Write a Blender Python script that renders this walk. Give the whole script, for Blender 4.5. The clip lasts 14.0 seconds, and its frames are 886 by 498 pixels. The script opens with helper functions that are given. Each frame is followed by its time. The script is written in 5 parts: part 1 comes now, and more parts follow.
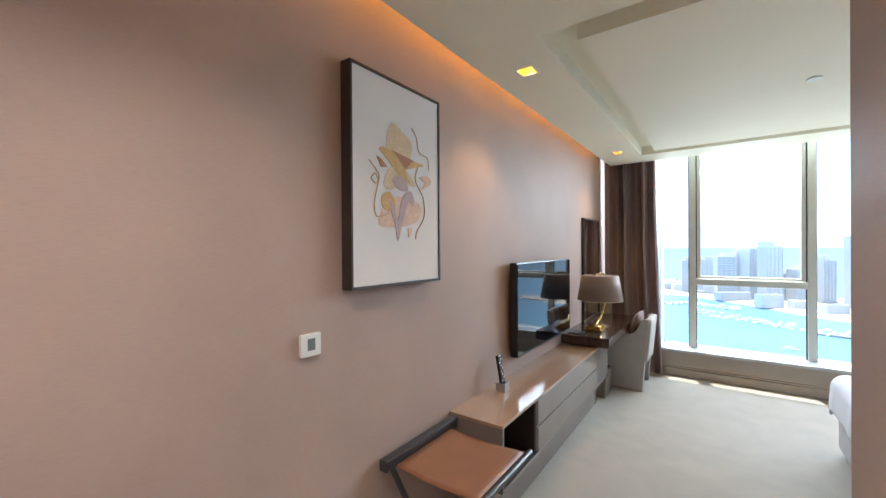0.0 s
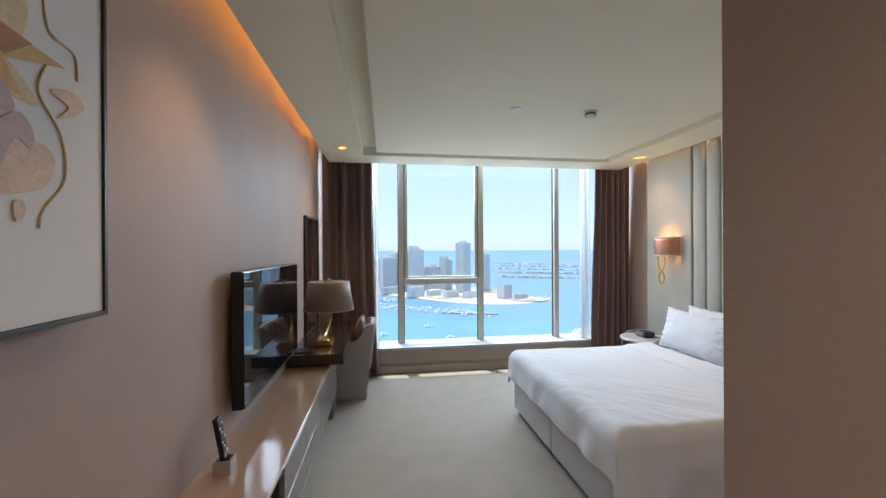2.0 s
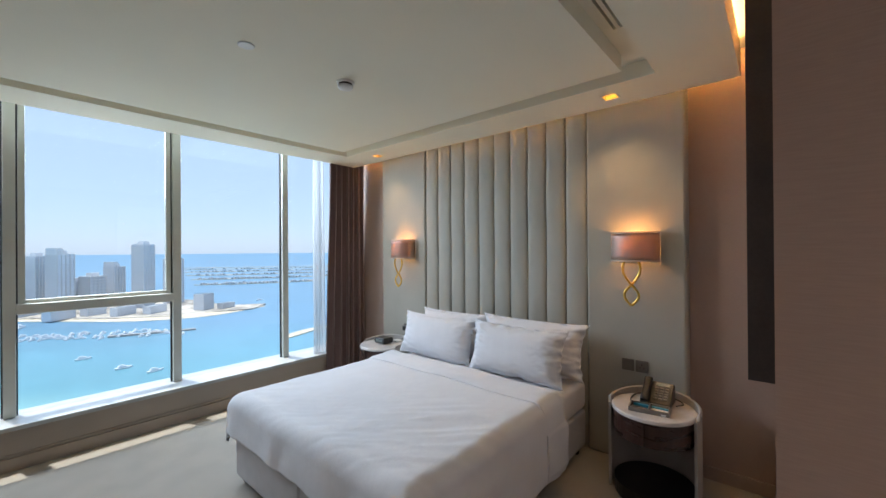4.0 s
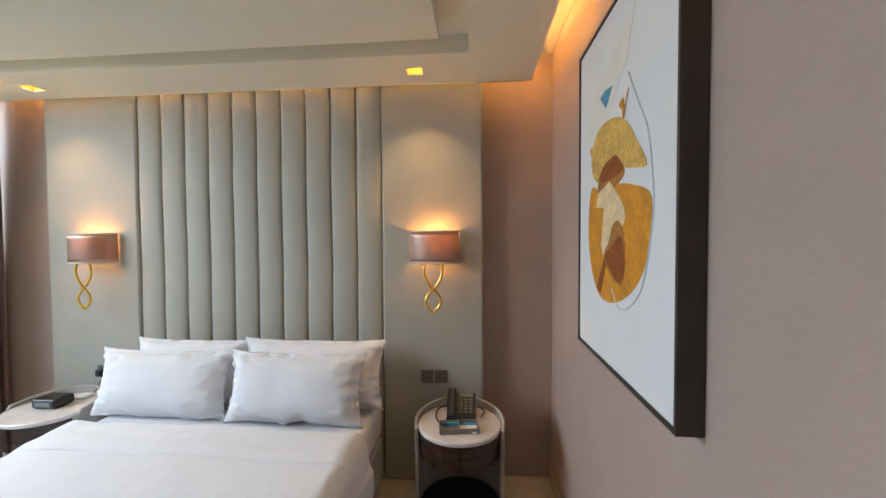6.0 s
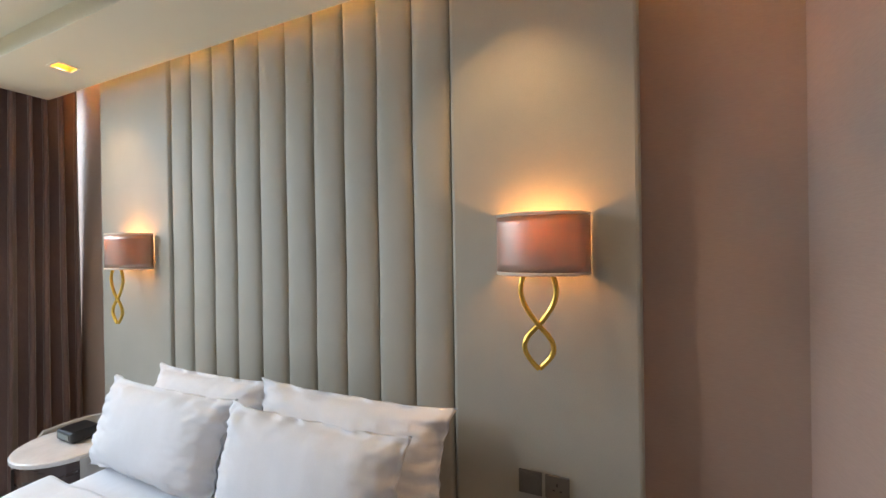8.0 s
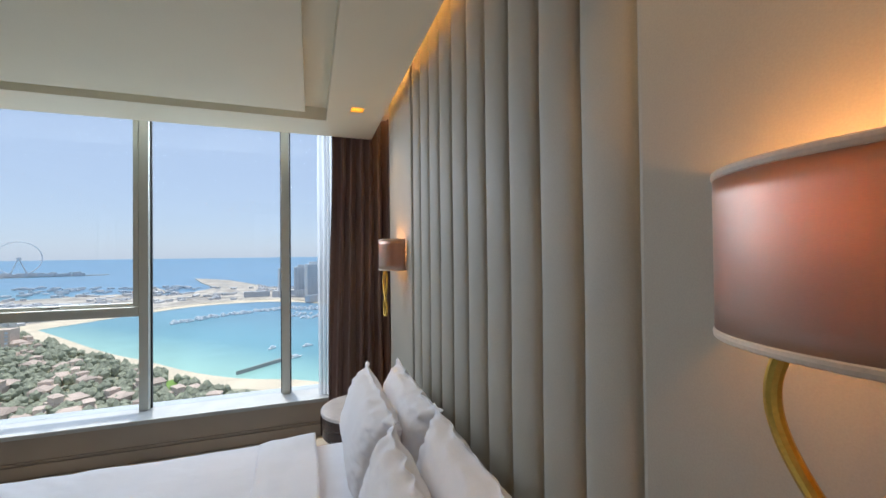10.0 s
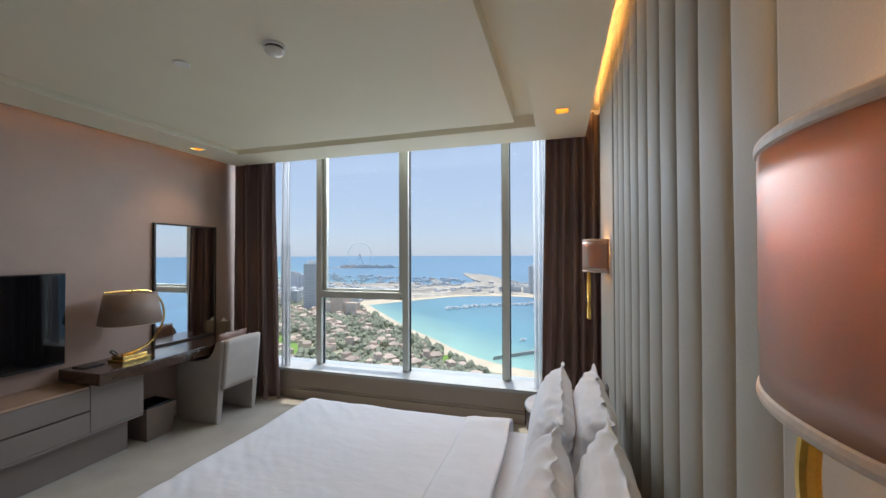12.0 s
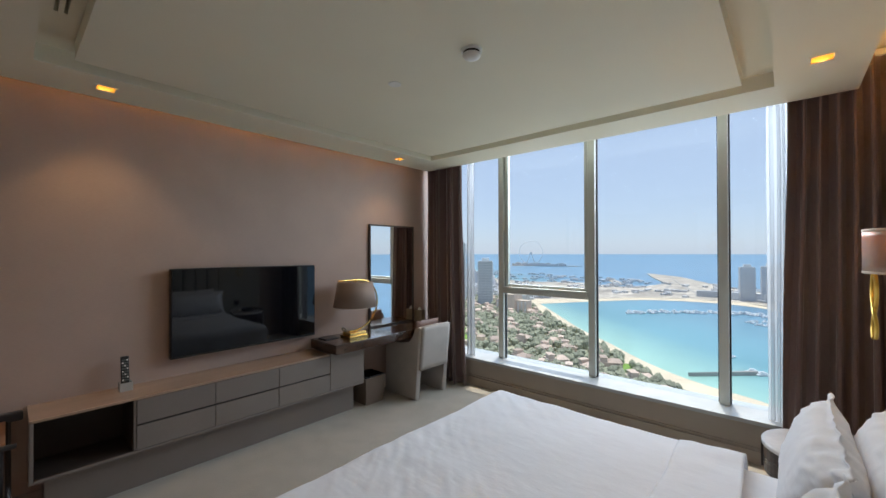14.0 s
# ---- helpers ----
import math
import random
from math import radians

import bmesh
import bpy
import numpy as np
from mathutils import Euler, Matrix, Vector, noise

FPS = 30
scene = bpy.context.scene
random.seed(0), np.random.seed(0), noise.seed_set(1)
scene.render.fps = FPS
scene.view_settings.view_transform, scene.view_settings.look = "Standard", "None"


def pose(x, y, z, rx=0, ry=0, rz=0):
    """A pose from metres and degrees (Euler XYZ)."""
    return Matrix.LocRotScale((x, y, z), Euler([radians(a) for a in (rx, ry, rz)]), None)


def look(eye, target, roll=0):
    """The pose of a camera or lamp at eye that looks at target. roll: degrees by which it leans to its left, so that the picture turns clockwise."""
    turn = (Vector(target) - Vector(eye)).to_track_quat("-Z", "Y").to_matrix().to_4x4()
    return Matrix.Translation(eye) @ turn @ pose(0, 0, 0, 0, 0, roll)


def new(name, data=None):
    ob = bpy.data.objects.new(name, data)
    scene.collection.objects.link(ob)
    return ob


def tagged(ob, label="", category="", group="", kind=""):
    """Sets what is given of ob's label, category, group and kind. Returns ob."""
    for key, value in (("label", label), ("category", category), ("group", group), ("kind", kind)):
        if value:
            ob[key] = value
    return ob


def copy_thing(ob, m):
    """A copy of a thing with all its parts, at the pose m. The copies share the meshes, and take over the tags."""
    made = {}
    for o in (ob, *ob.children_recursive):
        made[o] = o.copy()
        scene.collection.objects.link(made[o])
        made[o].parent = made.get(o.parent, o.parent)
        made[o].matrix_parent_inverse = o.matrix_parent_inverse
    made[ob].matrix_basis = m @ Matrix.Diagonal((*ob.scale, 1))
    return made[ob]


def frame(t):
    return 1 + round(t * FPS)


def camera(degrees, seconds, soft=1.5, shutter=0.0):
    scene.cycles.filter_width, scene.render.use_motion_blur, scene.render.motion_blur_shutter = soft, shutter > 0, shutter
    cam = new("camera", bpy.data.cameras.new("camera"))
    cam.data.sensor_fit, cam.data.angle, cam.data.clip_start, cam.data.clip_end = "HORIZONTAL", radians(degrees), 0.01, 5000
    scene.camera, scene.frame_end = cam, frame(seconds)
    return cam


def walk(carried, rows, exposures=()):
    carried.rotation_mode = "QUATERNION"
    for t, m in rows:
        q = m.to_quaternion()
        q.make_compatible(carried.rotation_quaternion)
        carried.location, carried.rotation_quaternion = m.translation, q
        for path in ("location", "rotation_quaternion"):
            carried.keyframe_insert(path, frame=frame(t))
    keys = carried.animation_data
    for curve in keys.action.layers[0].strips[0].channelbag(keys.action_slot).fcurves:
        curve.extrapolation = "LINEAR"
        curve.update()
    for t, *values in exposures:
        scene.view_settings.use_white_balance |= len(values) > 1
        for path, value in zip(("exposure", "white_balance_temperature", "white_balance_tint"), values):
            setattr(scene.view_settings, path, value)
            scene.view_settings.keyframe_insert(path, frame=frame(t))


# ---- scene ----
cam = camera(97.6, 14.0)

PATH = [
    (0, (1.324, 0.35, 1.626), (0.159, 1.976, 1.619), -0.4),
    (0.5, (1.108, 0.434, 1.626), (0.292, 2.26, 1.614), -0.1),
    (1, (0.967, 0.537, 1.623), (0.51, 2.484, 1.620), -0.2),
    (1.5, (0.879, 0.715, 1.626), (0.8, 2.713, 1.618), -0.3),
    (2, (0.811, 0.903, 1.620), (1.107, 2.881, 1.619), -0.3),
    (2.5, (0.78, 1.087, 1.621), (1.424, 2.98, 1.623), -0.4),
    (3, (0.835, 1.285, 1.621), (1.801, 3.036, 1.619), -0.3),
    (3.5, (0.904, 1.477, 1.622), (2.158, 3.035, 1.619), -0.5),
    (4, (0.956, 1.686, 1.620), (2.469, 2.994, 1.625), -0.4),
    (4.2, (0.991, 1.749, 1.619), (2.592, 2.947, 1.626), -0.4),
    (6.3, (1.621, 2.24, 1.703), (3.616, 2.374, 1.638), -0.3),
    (6.5, (1.731, 2.244, 1.698), (3.725, 2.383, 1.633), -0.3),
    (7, (2.017, 2.246, 1.692), (4.0, 2.496, 1.629), -0.4),
    (7.2, (2.137, 2.248, 1.671), (4.108, 2.585, 1.619), -0.5),
    (9.3, (3.31, 2.275, 1.610), (4.489, 3.891, 1.633), -0.7),
    (9.5, (3.369, 2.265, 1.638), (4.403, 3.977, 1.657), -0.6),
    (10, (3.494, 2.258, 1.638), (4.139, 4.151, 1.662), -0.6),
    (10.5, (3.593, 2.288, 1.655), (3.871, 4.268, 1.672), -0.5),
    (11, (3.709, 2.244, 1.635), (3.685, 4.244, 1.668), -0.2),
    (11.5, (3.762, 2.202, 1.658), (3.454, 4.178, 1.680), -0.2),
    (12, (3.796, 2.166, 1.648), (3.223, 4.082, 1.674), -0.2),
    (12.5, (3.81, 2.143, 1.637), (2.996, 3.97, 1.664), -0.1),
    (13, (3.798, 2.145, 1.625), (2.772, 3.861, 1.650), -0.0),
    (13.3, (3.783, 2.14, 1.628), (2.644, 3.784, 1.650), 0.0),
    (13.5, (3.764, 2.142, 1.620), (2.56, 3.74, 1.648), 0.0),
    (14, (3.668, 2.153, 1.631), (2.342, 3.65, 1.649), -0.1),
]
walk(cam, [(t, look(e, g, r)) for t, e, g, r in PATH],
     [(0, 1.85, 6150, 10), (0.5, 1.6, 6150, 10), (1.2, 1.35, 6150, 10), (2.0, 1.05, 6150, 11), (4.2, 0.8, 6100, 11), (6.3, 1.2, 6350, 10), (7.2, 1.2, 6350, 10), (9.3, 0.75, 6650, 15), (10.2, 0.5, 6300, 13), (12, 0.5, 6450, 14), (14, 0.55, 6450, 12)])

# ---- world, sun, large lights ----
SUN_DIR = Vector((-0.05, 0.178, 1.0)).normalized()
world = bpy.data.worlds.new("world")
scene.world = world
world.use_nodes = True
wn = world.node_tree.nodes
sky = wn.new("ShaderNodeTexSky")
sky.sky_type = "NISHITA"
sky.sun_disc = False
sky.sun_elevation = math.asin(SUN_DIR.z)
sky.sun_rotation = math.atan2(SUN_DIR.x, SUN_DIR.y)
sky.altitude = 100
sky.air_density = 1.0
sky.dust_density = 0.5
sky.ozone_density = 2.5
wn["Background"].inputs["Strength"].default_value = 0.105
haze = wn.new("ShaderNodeMix")
haze.data_type = "RGBA"
haze.inputs[0].default_value = 0.72
haze.inputs[7].default_value = (4.1, 4.85, 6.15, 1)
world.node_tree.links.new(sky.outputs[0], haze.inputs[6])
world.node_tree.links.new(haze.outputs[2], wn["Background"].inputs["Color"])


def lamp(name, kind, m, power, colour, **more):
    data = bpy.data.lights.new(name, kind)
    data.energy, data.color = power, colour
    if kind == "SUN":
        data.angle = more["angle"]
    elif kind == "AREA":
        data.shape, data.size, data.size_y = "RECTANGLE", more["size"], more["size_y"]
    else:
        data.shadow_soft_size = more["shadow_soft_size"]
        if kind == "SPOT":
            data.spot_size, data.spot_blend = more["spot_size"], more["spot_blend"]
    ob = new(name, data)
    ob.matrix_world = m
    return ob


lamp("sun", "SUN", look(SUN_DIR * 50, (0, 0, 0)), 2.8, (1.0, 0.95, 0.86), angle=radians(0.5))
# Unseen lamp outside above the window, added to strengthen the sky's light indoors
lamp("sky_fill_lamp", "AREA", look((2.12, 7.4, 2.85), (2.5, 3.6, 0.8)), 118, (0.80, 0.90, 1.0), size=4.2, size_y=1.2)

# ---- materials ----


def nodes_of(m):
    return m.node_tree.nodes, m.node_tree.links


def mat(name, colour, rough=0.6, metal=0.0, var=0.12, scale=6.0, stretch=(1, 1, 1), fine=180.0, fine_stretch=(1, 1, 1), fine_var=0.05,
        bump=0.1, bump_depth=0.002, coat=0.0, sheen=0.0, spec=0.5, random_var=0.0, coords="Object", coarse_bump=0.0, coarse_depth=0.01):
    """A principled surface with large and fine variation in its colour, gloss and relief."""
    m = bpy.data.materials.new(name)
    m.use_nodes = True
    n, l = nodes_of(m)
    p = n["Principled BSDF"]
    tc = n.new("ShaderNodeTexCoord")

    def noisy(s, st, detail):
        mp = n.new("ShaderNodeMapping")
        mp.inputs["Scale"].default_value = st
        l.new(tc.outputs[coords], mp.inputs[0])
        t = n.new("ShaderNodeTexNoise")
        t.inputs["Scale"].default_value = s
        t.inputs["Detail"].default_value = detail
        l.new(mp.outputs[0], t.inputs["Vector"])
        return t.outputs["Fac"]

    a, b = noisy(scale, stretch, 4.0), noisy(fine, fine_stretch, 2.0)

    def scaled(fac, amount):
        r = n.new("ShaderNodeMapRange")
        r.inputs[1].default_value, r.inputs[2].default_value = 0.3, 0.7
        r.inputs[3].default_value, r.inputs[4].default_value = 1 - amount, 1 + amount
        l.new(fac, r.inputs[0])
        return r.outputs[0]

    k = n.new("ShaderNodeMath")
    k.operation = "MULTIPLY"
    l.new(scaled(a, var), k.inputs[0])
    l.new(scaled(b, fine_var), k.inputs[1])
    out = k.outputs[0]
    if random_var:
        info = n.new("ShaderNodeObjectInfo")
        r = n.new("ShaderNodeMapRange")
        r.inputs[3].default_value, r.inputs[4].default_value = 1 - random_var, 1 + random_var
        l.new(info.outputs["Random"], r.inputs[0])
        k2 = n.new("ShaderNodeMath")
        k2.operation = "MULTIPLY"
        l.new(out, k2.inputs[0])
        l.new(r.outputs[0], k2.inputs[1])
        out = k2.outputs[0]
    v = n.new("ShaderNodeVectorMath")
    v.operation = "SCALE"
    v.inputs[0].default_value = colour
    l.new(out, v.inputs["Scale"])
    l.new(v.outputs[0], p.inputs["Base Color"])
    rr = n.new("ShaderNodeMapRange")
    rr.inputs[3].default_value, rr.inputs[4].default_value = max(0.02, rough * 0.85), min(1.0, rough * 1.15)
    l.new(a, rr.inputs[0])
    l.new(rr.outputs[0], p.inputs["Roughness"])
    p.inputs["Metallic"].default_value = metal
    p.inputs["Coat Weight"].default_value = coat
    p.inputs["Coat Roughness"].default_value = 0.06
    p.inputs["Sheen Weight"].default_value = sheen
    p.inputs["Specular IOR Level"].default_value = spec
    if bump:
        bn = n.new("ShaderNodeBump")
        bn.inputs["Strength"].default_value = bump
        bn.inputs["Distance"].default_value = bump_depth
        l.new(b, bn.inputs["Height"])
        if coarse_bump:
            b2 = n.new("ShaderNodeBump")
            b2.inputs["Strength"].default_value = coarse_bump
            b2.inputs["Distance"].default_value = coarse_depth
            l.new(a, b2.inputs["Height"])
            l.new(b2.outputs[0], bn.inputs["Normal"])
        l.new(bn.outputs[0], p.inputs["Normal"])
    return m


def glow(name, colour, strength):
    m = bpy.data.materials.new(name)
    m.use_nodes = True
    n, l = nodes_of(m)
    p = n["Principled BSDF"]
    p.inputs["Base Color"].default_value = (*colour, 1)
    p.inputs["Emission Color"].default_value = (*colour, 1)
    p.inputs["Emission Strength"].default_value = strength
    return m


def through_mix(name, see, other, fac, fresnel=False):
    """Light passes straight through, mixed with another shader: window glass and sheer cloth."""
    m = bpy.data.materials.new(name)
    m.use_nodes = True
    n, l = nodes_of(m)
    n.remove(n["Principled BSDF"])
    t = n.new("ShaderNodeBsdfTransparent")
    t.inputs[0].default_value = (*see, 1)
    o = n.new(other)
    mix = n.new("ShaderNodeMixShader")
    mix.inputs[0].default_value = fac
    if fresnel:
        fr = n.new("ShaderNodeFresnel")
        fr.inputs["IOR"].default_value = 1.35
        l.new(fr.outputs[0], mix.inputs[0])
    l.new(t.outputs[0], mix.inputs[1])
    l.new(o.outputs[0], mix.inputs[2])
    l.new(mix.outputs[0], n["Material Output"].inputs[0])
    return m, o


def two_sided(name, colour, through_colour, fac, rough, metal, fine_stretch=(1, 1, 1)):
    """A shade's cloth: its own surface, and some of the lamp's light through it."""
    m = mat(name, colour, rough, metal, var=0.04, scale=9, fine=260, fine_stretch=fine_stretch, fine_var=0.05, bump=0.12, bump_depth=0.001)
    n, l = nodes_of(m)
    t = n.new("ShaderNodeBsdfTranslucent")
    t.inputs[0].default_value = (*through_colour, 1)
    mix = n.new("ShaderNodeMixShader")
    mix.inputs[0].default_value = fac
    l.new(n["Principled BSDF"].outputs[0], mix.inputs[1])
    l.new(t.outputs[0], mix.inputs[2])
    l.new(mix.outputs[0], n["Material Output"].inputs[0])
    return m


M = {}
M["wallpaper"] = mat("wallpaper", (0.44, 0.335, 0.285), 0.62, var=0.05, scale=2.5, fine=34, fine_stretch=(1.0, 1.0, 15), fine_var=0.04, bump=0.18, bump_depth=0.001, spec=0.35)
M["ceiling"] = mat("ceiling_paint", (0.84, 0.80, 0.66), 0.7, var=0.02, scale=1.5, fine=140, fine_var=0.015, bump=0.05)
M["carpet"] = mat("carpet", (0.385, 0.355, 0.295), 0.95, var=0.08, scale=5.0, fine=220, fine_var=0.22, bump=0.8, bump_depth=0.006, sheen=0.3, coarse_bump=0.12, coarse_depth=0.01)
M["leather"] = mat("headboard_leather", (0.40, 0.385, 0.33), 0.66, var=0.05, scale=4, fine=320, fine_var=0.04, bump=0.12, bump_depth=0.001, coarse_bump=0.12, coarse_depth=0.01)
M["seam"] = mat("seam", (0.05, 0.045, 0.04), 0.8)
M["base"] = mat("baseboard_paint", (0.40, 0.32, 0.27), 0.45, var=0.05, scale=5, fine=90, fine_var=0.03)
M["panel"] = mat("window_panel", (0.33, 0.28, 0.235), 0.5, var=0.05, scale=3, fine=90, fine_stretch=(1, 1, 30), fine_var=0.04, bump=0.1)
M["frame"] = mat("window_frame_aluminium", (0.60, 0.62, 0.57), 0.42, 0.15, var=0.04, scale=4, fine=120, fine_var=0.02, bump=0.03)
M["gasket"] = mat("gasket", (0.03, 0.03, 0.03), 0.7)
M["sill"] = mat("sill_stone", (0.40, 0.42, 0.42), 0.22, var=0.06, scale=5, fine=60, fine_var=0.04, bump=0.04)
M["wood"] = mat("dark_gloss_wood", (0.055, 0.028, 0.018), 0.2, var=0.35, scale=5, stretch=(6, 1, 1), fine=60, fine_stretch=(8, 0.6, 1), fine_var=0.25, bump=0.05, coat=0.6)
M["lacquer"] = mat("taupe_lacquer", (0.215, 0.185, 0.165), 0.24, var=0.04, scale=3, fine=100, fine_var=0.02, bump=0.02, coat=0.5)
M["lacquer_top"] = mat("brown_lacquer_top", (0.40, 0.275, 0.195), 0.14, var=0.06, scale=3, stretch=(3, 0.7, 1), fine=50, fine_stretch=(6, 0.6, 1), fine_var=0.05, bump=0.02, coat=0.7)
# Darkness of recesses put into the colour: shelf inside, slots, pin holes, seam
M["inside"] = mat("recess_dark", (0.035, 0.025, 0.02), 0.6)
M["black"] = mat("black_plastic", (0.012, 0.012, 0.013), 0.32, var=0.1, scale=20, fine=200, bump=0.04)
M["screen"] = mat("television_glass", (0.003, 0.004, 0.006), 0.035, var=0.05, scale=3, bump=0, spec=0.5)
M["brass"] = mat("brass", (0.78, 0.52, 0.17), 0.2, 1.0, var=0.07, scale=14, fine=200, fine_var=0.03, bump=0.03)
M["gold"] = mat("brushed_gold", (0.72, 0.47, 0.10), 0.3, 1.0, var=0.1, scale=30, fine=240, fine_var=0.05, bump=0.05)
M["shade"] = two_sided("lampshade_cloth", (0.30, 0.225, 0.185), (0.6, 0.42, 0.3), 0.12, 0.6, 0.0, (1, 1, 14))
M["copper"] = two_sided("copper_satin", (0.45, 0.36, 0.31), (1.0, 0.60, 0.16), 0.14, 0.38, 0.8, (1, 1, 14))
n, l = nodes_of(M["copper"])
satin = n.new("ShaderNodeTangent")
satin.direction_type = "RADIAL"
satin.axis = "Z"
n["Principled BSDF"].inputs["Anisotropic"].default_value = 0.75
l.new(satin.outputs[0], n["Principled BSDF"].inputs["Tangent"])
M["trim"] = mat("shade_trim", (0.66, 0.55, 0.44), 0.5)
M["chair"] = mat("chair_upholstery", (0.43, 0.395, 0.36), 0.85, var=0.06, scale=8, fine=420, fine_var=0.12, bump=0.4, bump_depth=0.001, sheen=0.2)
M["cushion"] = mat("brown_cushion", (0.22, 0.12, 0.085), 0.45, var=0.15, scale=12, fine=200, fine_var=0.08, bump=0.2, sheen=0.3, coarse_bump=0.4, coarse_depth=0.01)
M["linen"] = mat("white_linen", (0.79, 0.80, 0.835), 0.85, var=0.02, scale=7, stretch=(1, 2.2, 1), fine=420, fine_var=0.03, bump=0.25, bump_depth=0.0008, sheen=0.15, coarse_bump=0.3, coarse_depth=0.012)
M["divan"] = mat("divan_fabric", (0.57, 0.56, 0.565), 0.9, var=0.05, scale=8, fine=380, fine_var=0.08, bump=0.3, bump_depth=0.001)
M["curtain"] = mat("curtain_velvet", (0.165, 0.105, 0.098), 0.75, var=0.14, scale=5, stretch=(1, 1, 0.25), fine=120, fine_stretch=(4, 4, 0.3), fine_var=0.16, bump=0.2, sheen=0.5)
M["marble"] = mat("white_marble", (0.74, 0.70, 0.67), 0.16, var=0.08, scale=9, fine=40, fine_var=0.03, bump=0.01, coat=0.3)
M["shell"] = mat("pale_leather_shell", (0.42, 0.40, 0.37), 0.5, var=0.05, scale=7, fine=260, fine_var=0.05)
M["walnut"] = mat("dark_walnut", (0.042, 0.018, 0.013), 0.28, var=0.25, scale=6, stretch=(1, 1, 5), fine=60, fine_stretch=(1, 1, 8), fine_var=0.2, bump=0.04, coat=0.3)
M["steel"] = mat("grey_switch_metal", (0.17, 0.155, 0.14), 0.4, 0.7, var=0.06, scale=12, fine=200, fine_stretch=(1, 1, 20), bump=0.03)
M["white"] = mat("white_plastic", (0.80, 0.80, 0.77), 0.4, var=0.02, scale=10, bump=0.02)
M["display"] = mat("grey_display", (0.17, 0.20, 0.19), 0.25, var=0.05)
M["amber"] = glow("amber_lamp", (1.0, 0.56, 0.12), 5.0)
M["downlight_box"] = mat("downlight_reflector", (0.80, 0.60, 0.22), 0.35, 0.3)
M["led"] = glow("cove_strip_light", (1.0, 0.50, 0.16), 13.0)
M["led_east"] = glow("cove_strip_light_bright", (1.0, 0.50, 0.16), 34.0)
M["leather_brown"] = mat("brown_leather", (0.245, 0.115, 0.06), 0.42, var=0.12, scale=7, fine=220, fine_var=0.06, bump=0.15, coarse_bump=0.2)
M["rackwood"] = mat("black_stained_wood", (0.03, 0.031, 0.036), 0.32, var=0.2, scale=8, fine=90, fine_var=0.1, coat=0.2)
M["picframe"] = mat("dark_picture_frame", (0.04, 0.029, 0.023), 0.45, var=0.2, scale=10, fine=120, fine_var=0.1)
M["canvas"] = mat("white_canvas", (0.76, 0.755, 0.75), 0.8, var=0.015, scale=4, fine=400, fine_var=0.02, bump=0.15)
M["paper_card"] = mat("white_card", (0.72, 0.72, 0.70), 0.7)
M["blue_card"] = mat("blue_card", (0.05, 0.30, 0.42), 0.6)
M["grey_leather"] = mat("grey_leather", (0.20, 0.175, 0.15), 0.5)
M["brown_bin"] = mat("brown_bin_leather", (0.20, 0.155, 0.125), 0.5, var=0.06, scale=6, fine=200)
M["tissue"] = mat("tan_box", (0.27, 0.215, 0.15), 0.5)
mirror = mat("mirror_silver", (0.90, 0.91, 0.91), 0.02, 1.0, var=0.005, bump=0, fine_var=0.005)
nodes_of(mirror)[0]["Principled BSDF"].inputs["Roughness"].default_value = 0.01
for link in list(nodes_of(mirror)[0]["Principled BSDF"].inputs["Roughness"].links):
    nodes_of(mirror)[1].remove(link)
M["mirror"] = mirror
M["glass"], g = through_mix("tinted_window_glass", (0.93, 0.96, 0.97), "ShaderNodeBsdfGlossy", 0.02)
g.inputs["Roughness"].default_value = 0.0
M["sheer"], g = through_mix("sheer_voile", (0.98, 0.98, 0.98), "ShaderNodeBsdfTranslucent", 0.42)
g.inputs[0].default_value = (0.58, 0.59, 0.60, 1)

# ---- building helpers ----


def thing(name, at, label, category, group="", kind=""):
    ob = new(name)
    ob.empty_display_size = 0.1
    ob.location = at
    bpy.context.view_layer.update()
    return tagged(ob, label, category, group, kind)


def part(name, bm, material, parent=None, label="", smooth=False, thick=0.0):
    """Links a bmesh, built in world coordinates, as one mesh under a thing or part."""
    me = bpy.data.meshes.new(name)
    if parent is not None:
        bm.transform(Matrix.Translation(-parent.matrix_world.translation))
    bmesh.ops.recalc_face_normals(bm, faces=bm.faces)
    bm.to_mesh(me)
    bm.free()
    me.materials.append(material)
    if smooth:
        for f in me.polygons:
            f.use_smooth = True
    ob = new(name, me)
    if parent is not None:
        ob.parent = parent
        bpy.context.view_layer.update()
    if label:
        ob["label"] = label
    if thick:
        s = ob.modifiers.new("thickness", "SOLIDIFY")
        s.thickness, s.offset = thick, 0
    return ob


def structure(name, bm, material, label="", smooth=False):
    return tagged(part(name, bm, material, None, label, smooth), kind="structure")


def box(x0, x1, y0, y1, z0, z1, bevel=0.0, bm=None, seg=2):
    own = bmesh.new()
    c = [own.verts.new((x, y, z)) for x in (x0, x1) for y in (y0, y1) for z in (z0, z1)]
    for f in ((0, 1, 3, 2), (4, 6, 7, 5), (0, 4, 5, 1), (2, 3, 7, 6), (0, 2, 6, 4), (1, 5, 7, 3)):
        own.faces.new([c[i] for i in f])
    bmesh.ops.recalc_face_normals(own, faces=own.faces)
    if bevel:
        bmesh.ops.bevel(own, geom=own.edges[:], offset=bevel, segments=seg, affect="EDGES", profile=0.5)
    return merge(bm, own)


def merge(bm, own):
    if bm is None:
        return own
    me = bpy.data.meshes.new("joined")
    own.to_mesh(me)
    own.free()
    bm.from_mesh(me)
    bpy.data.meshes.remove(me)
    return bm


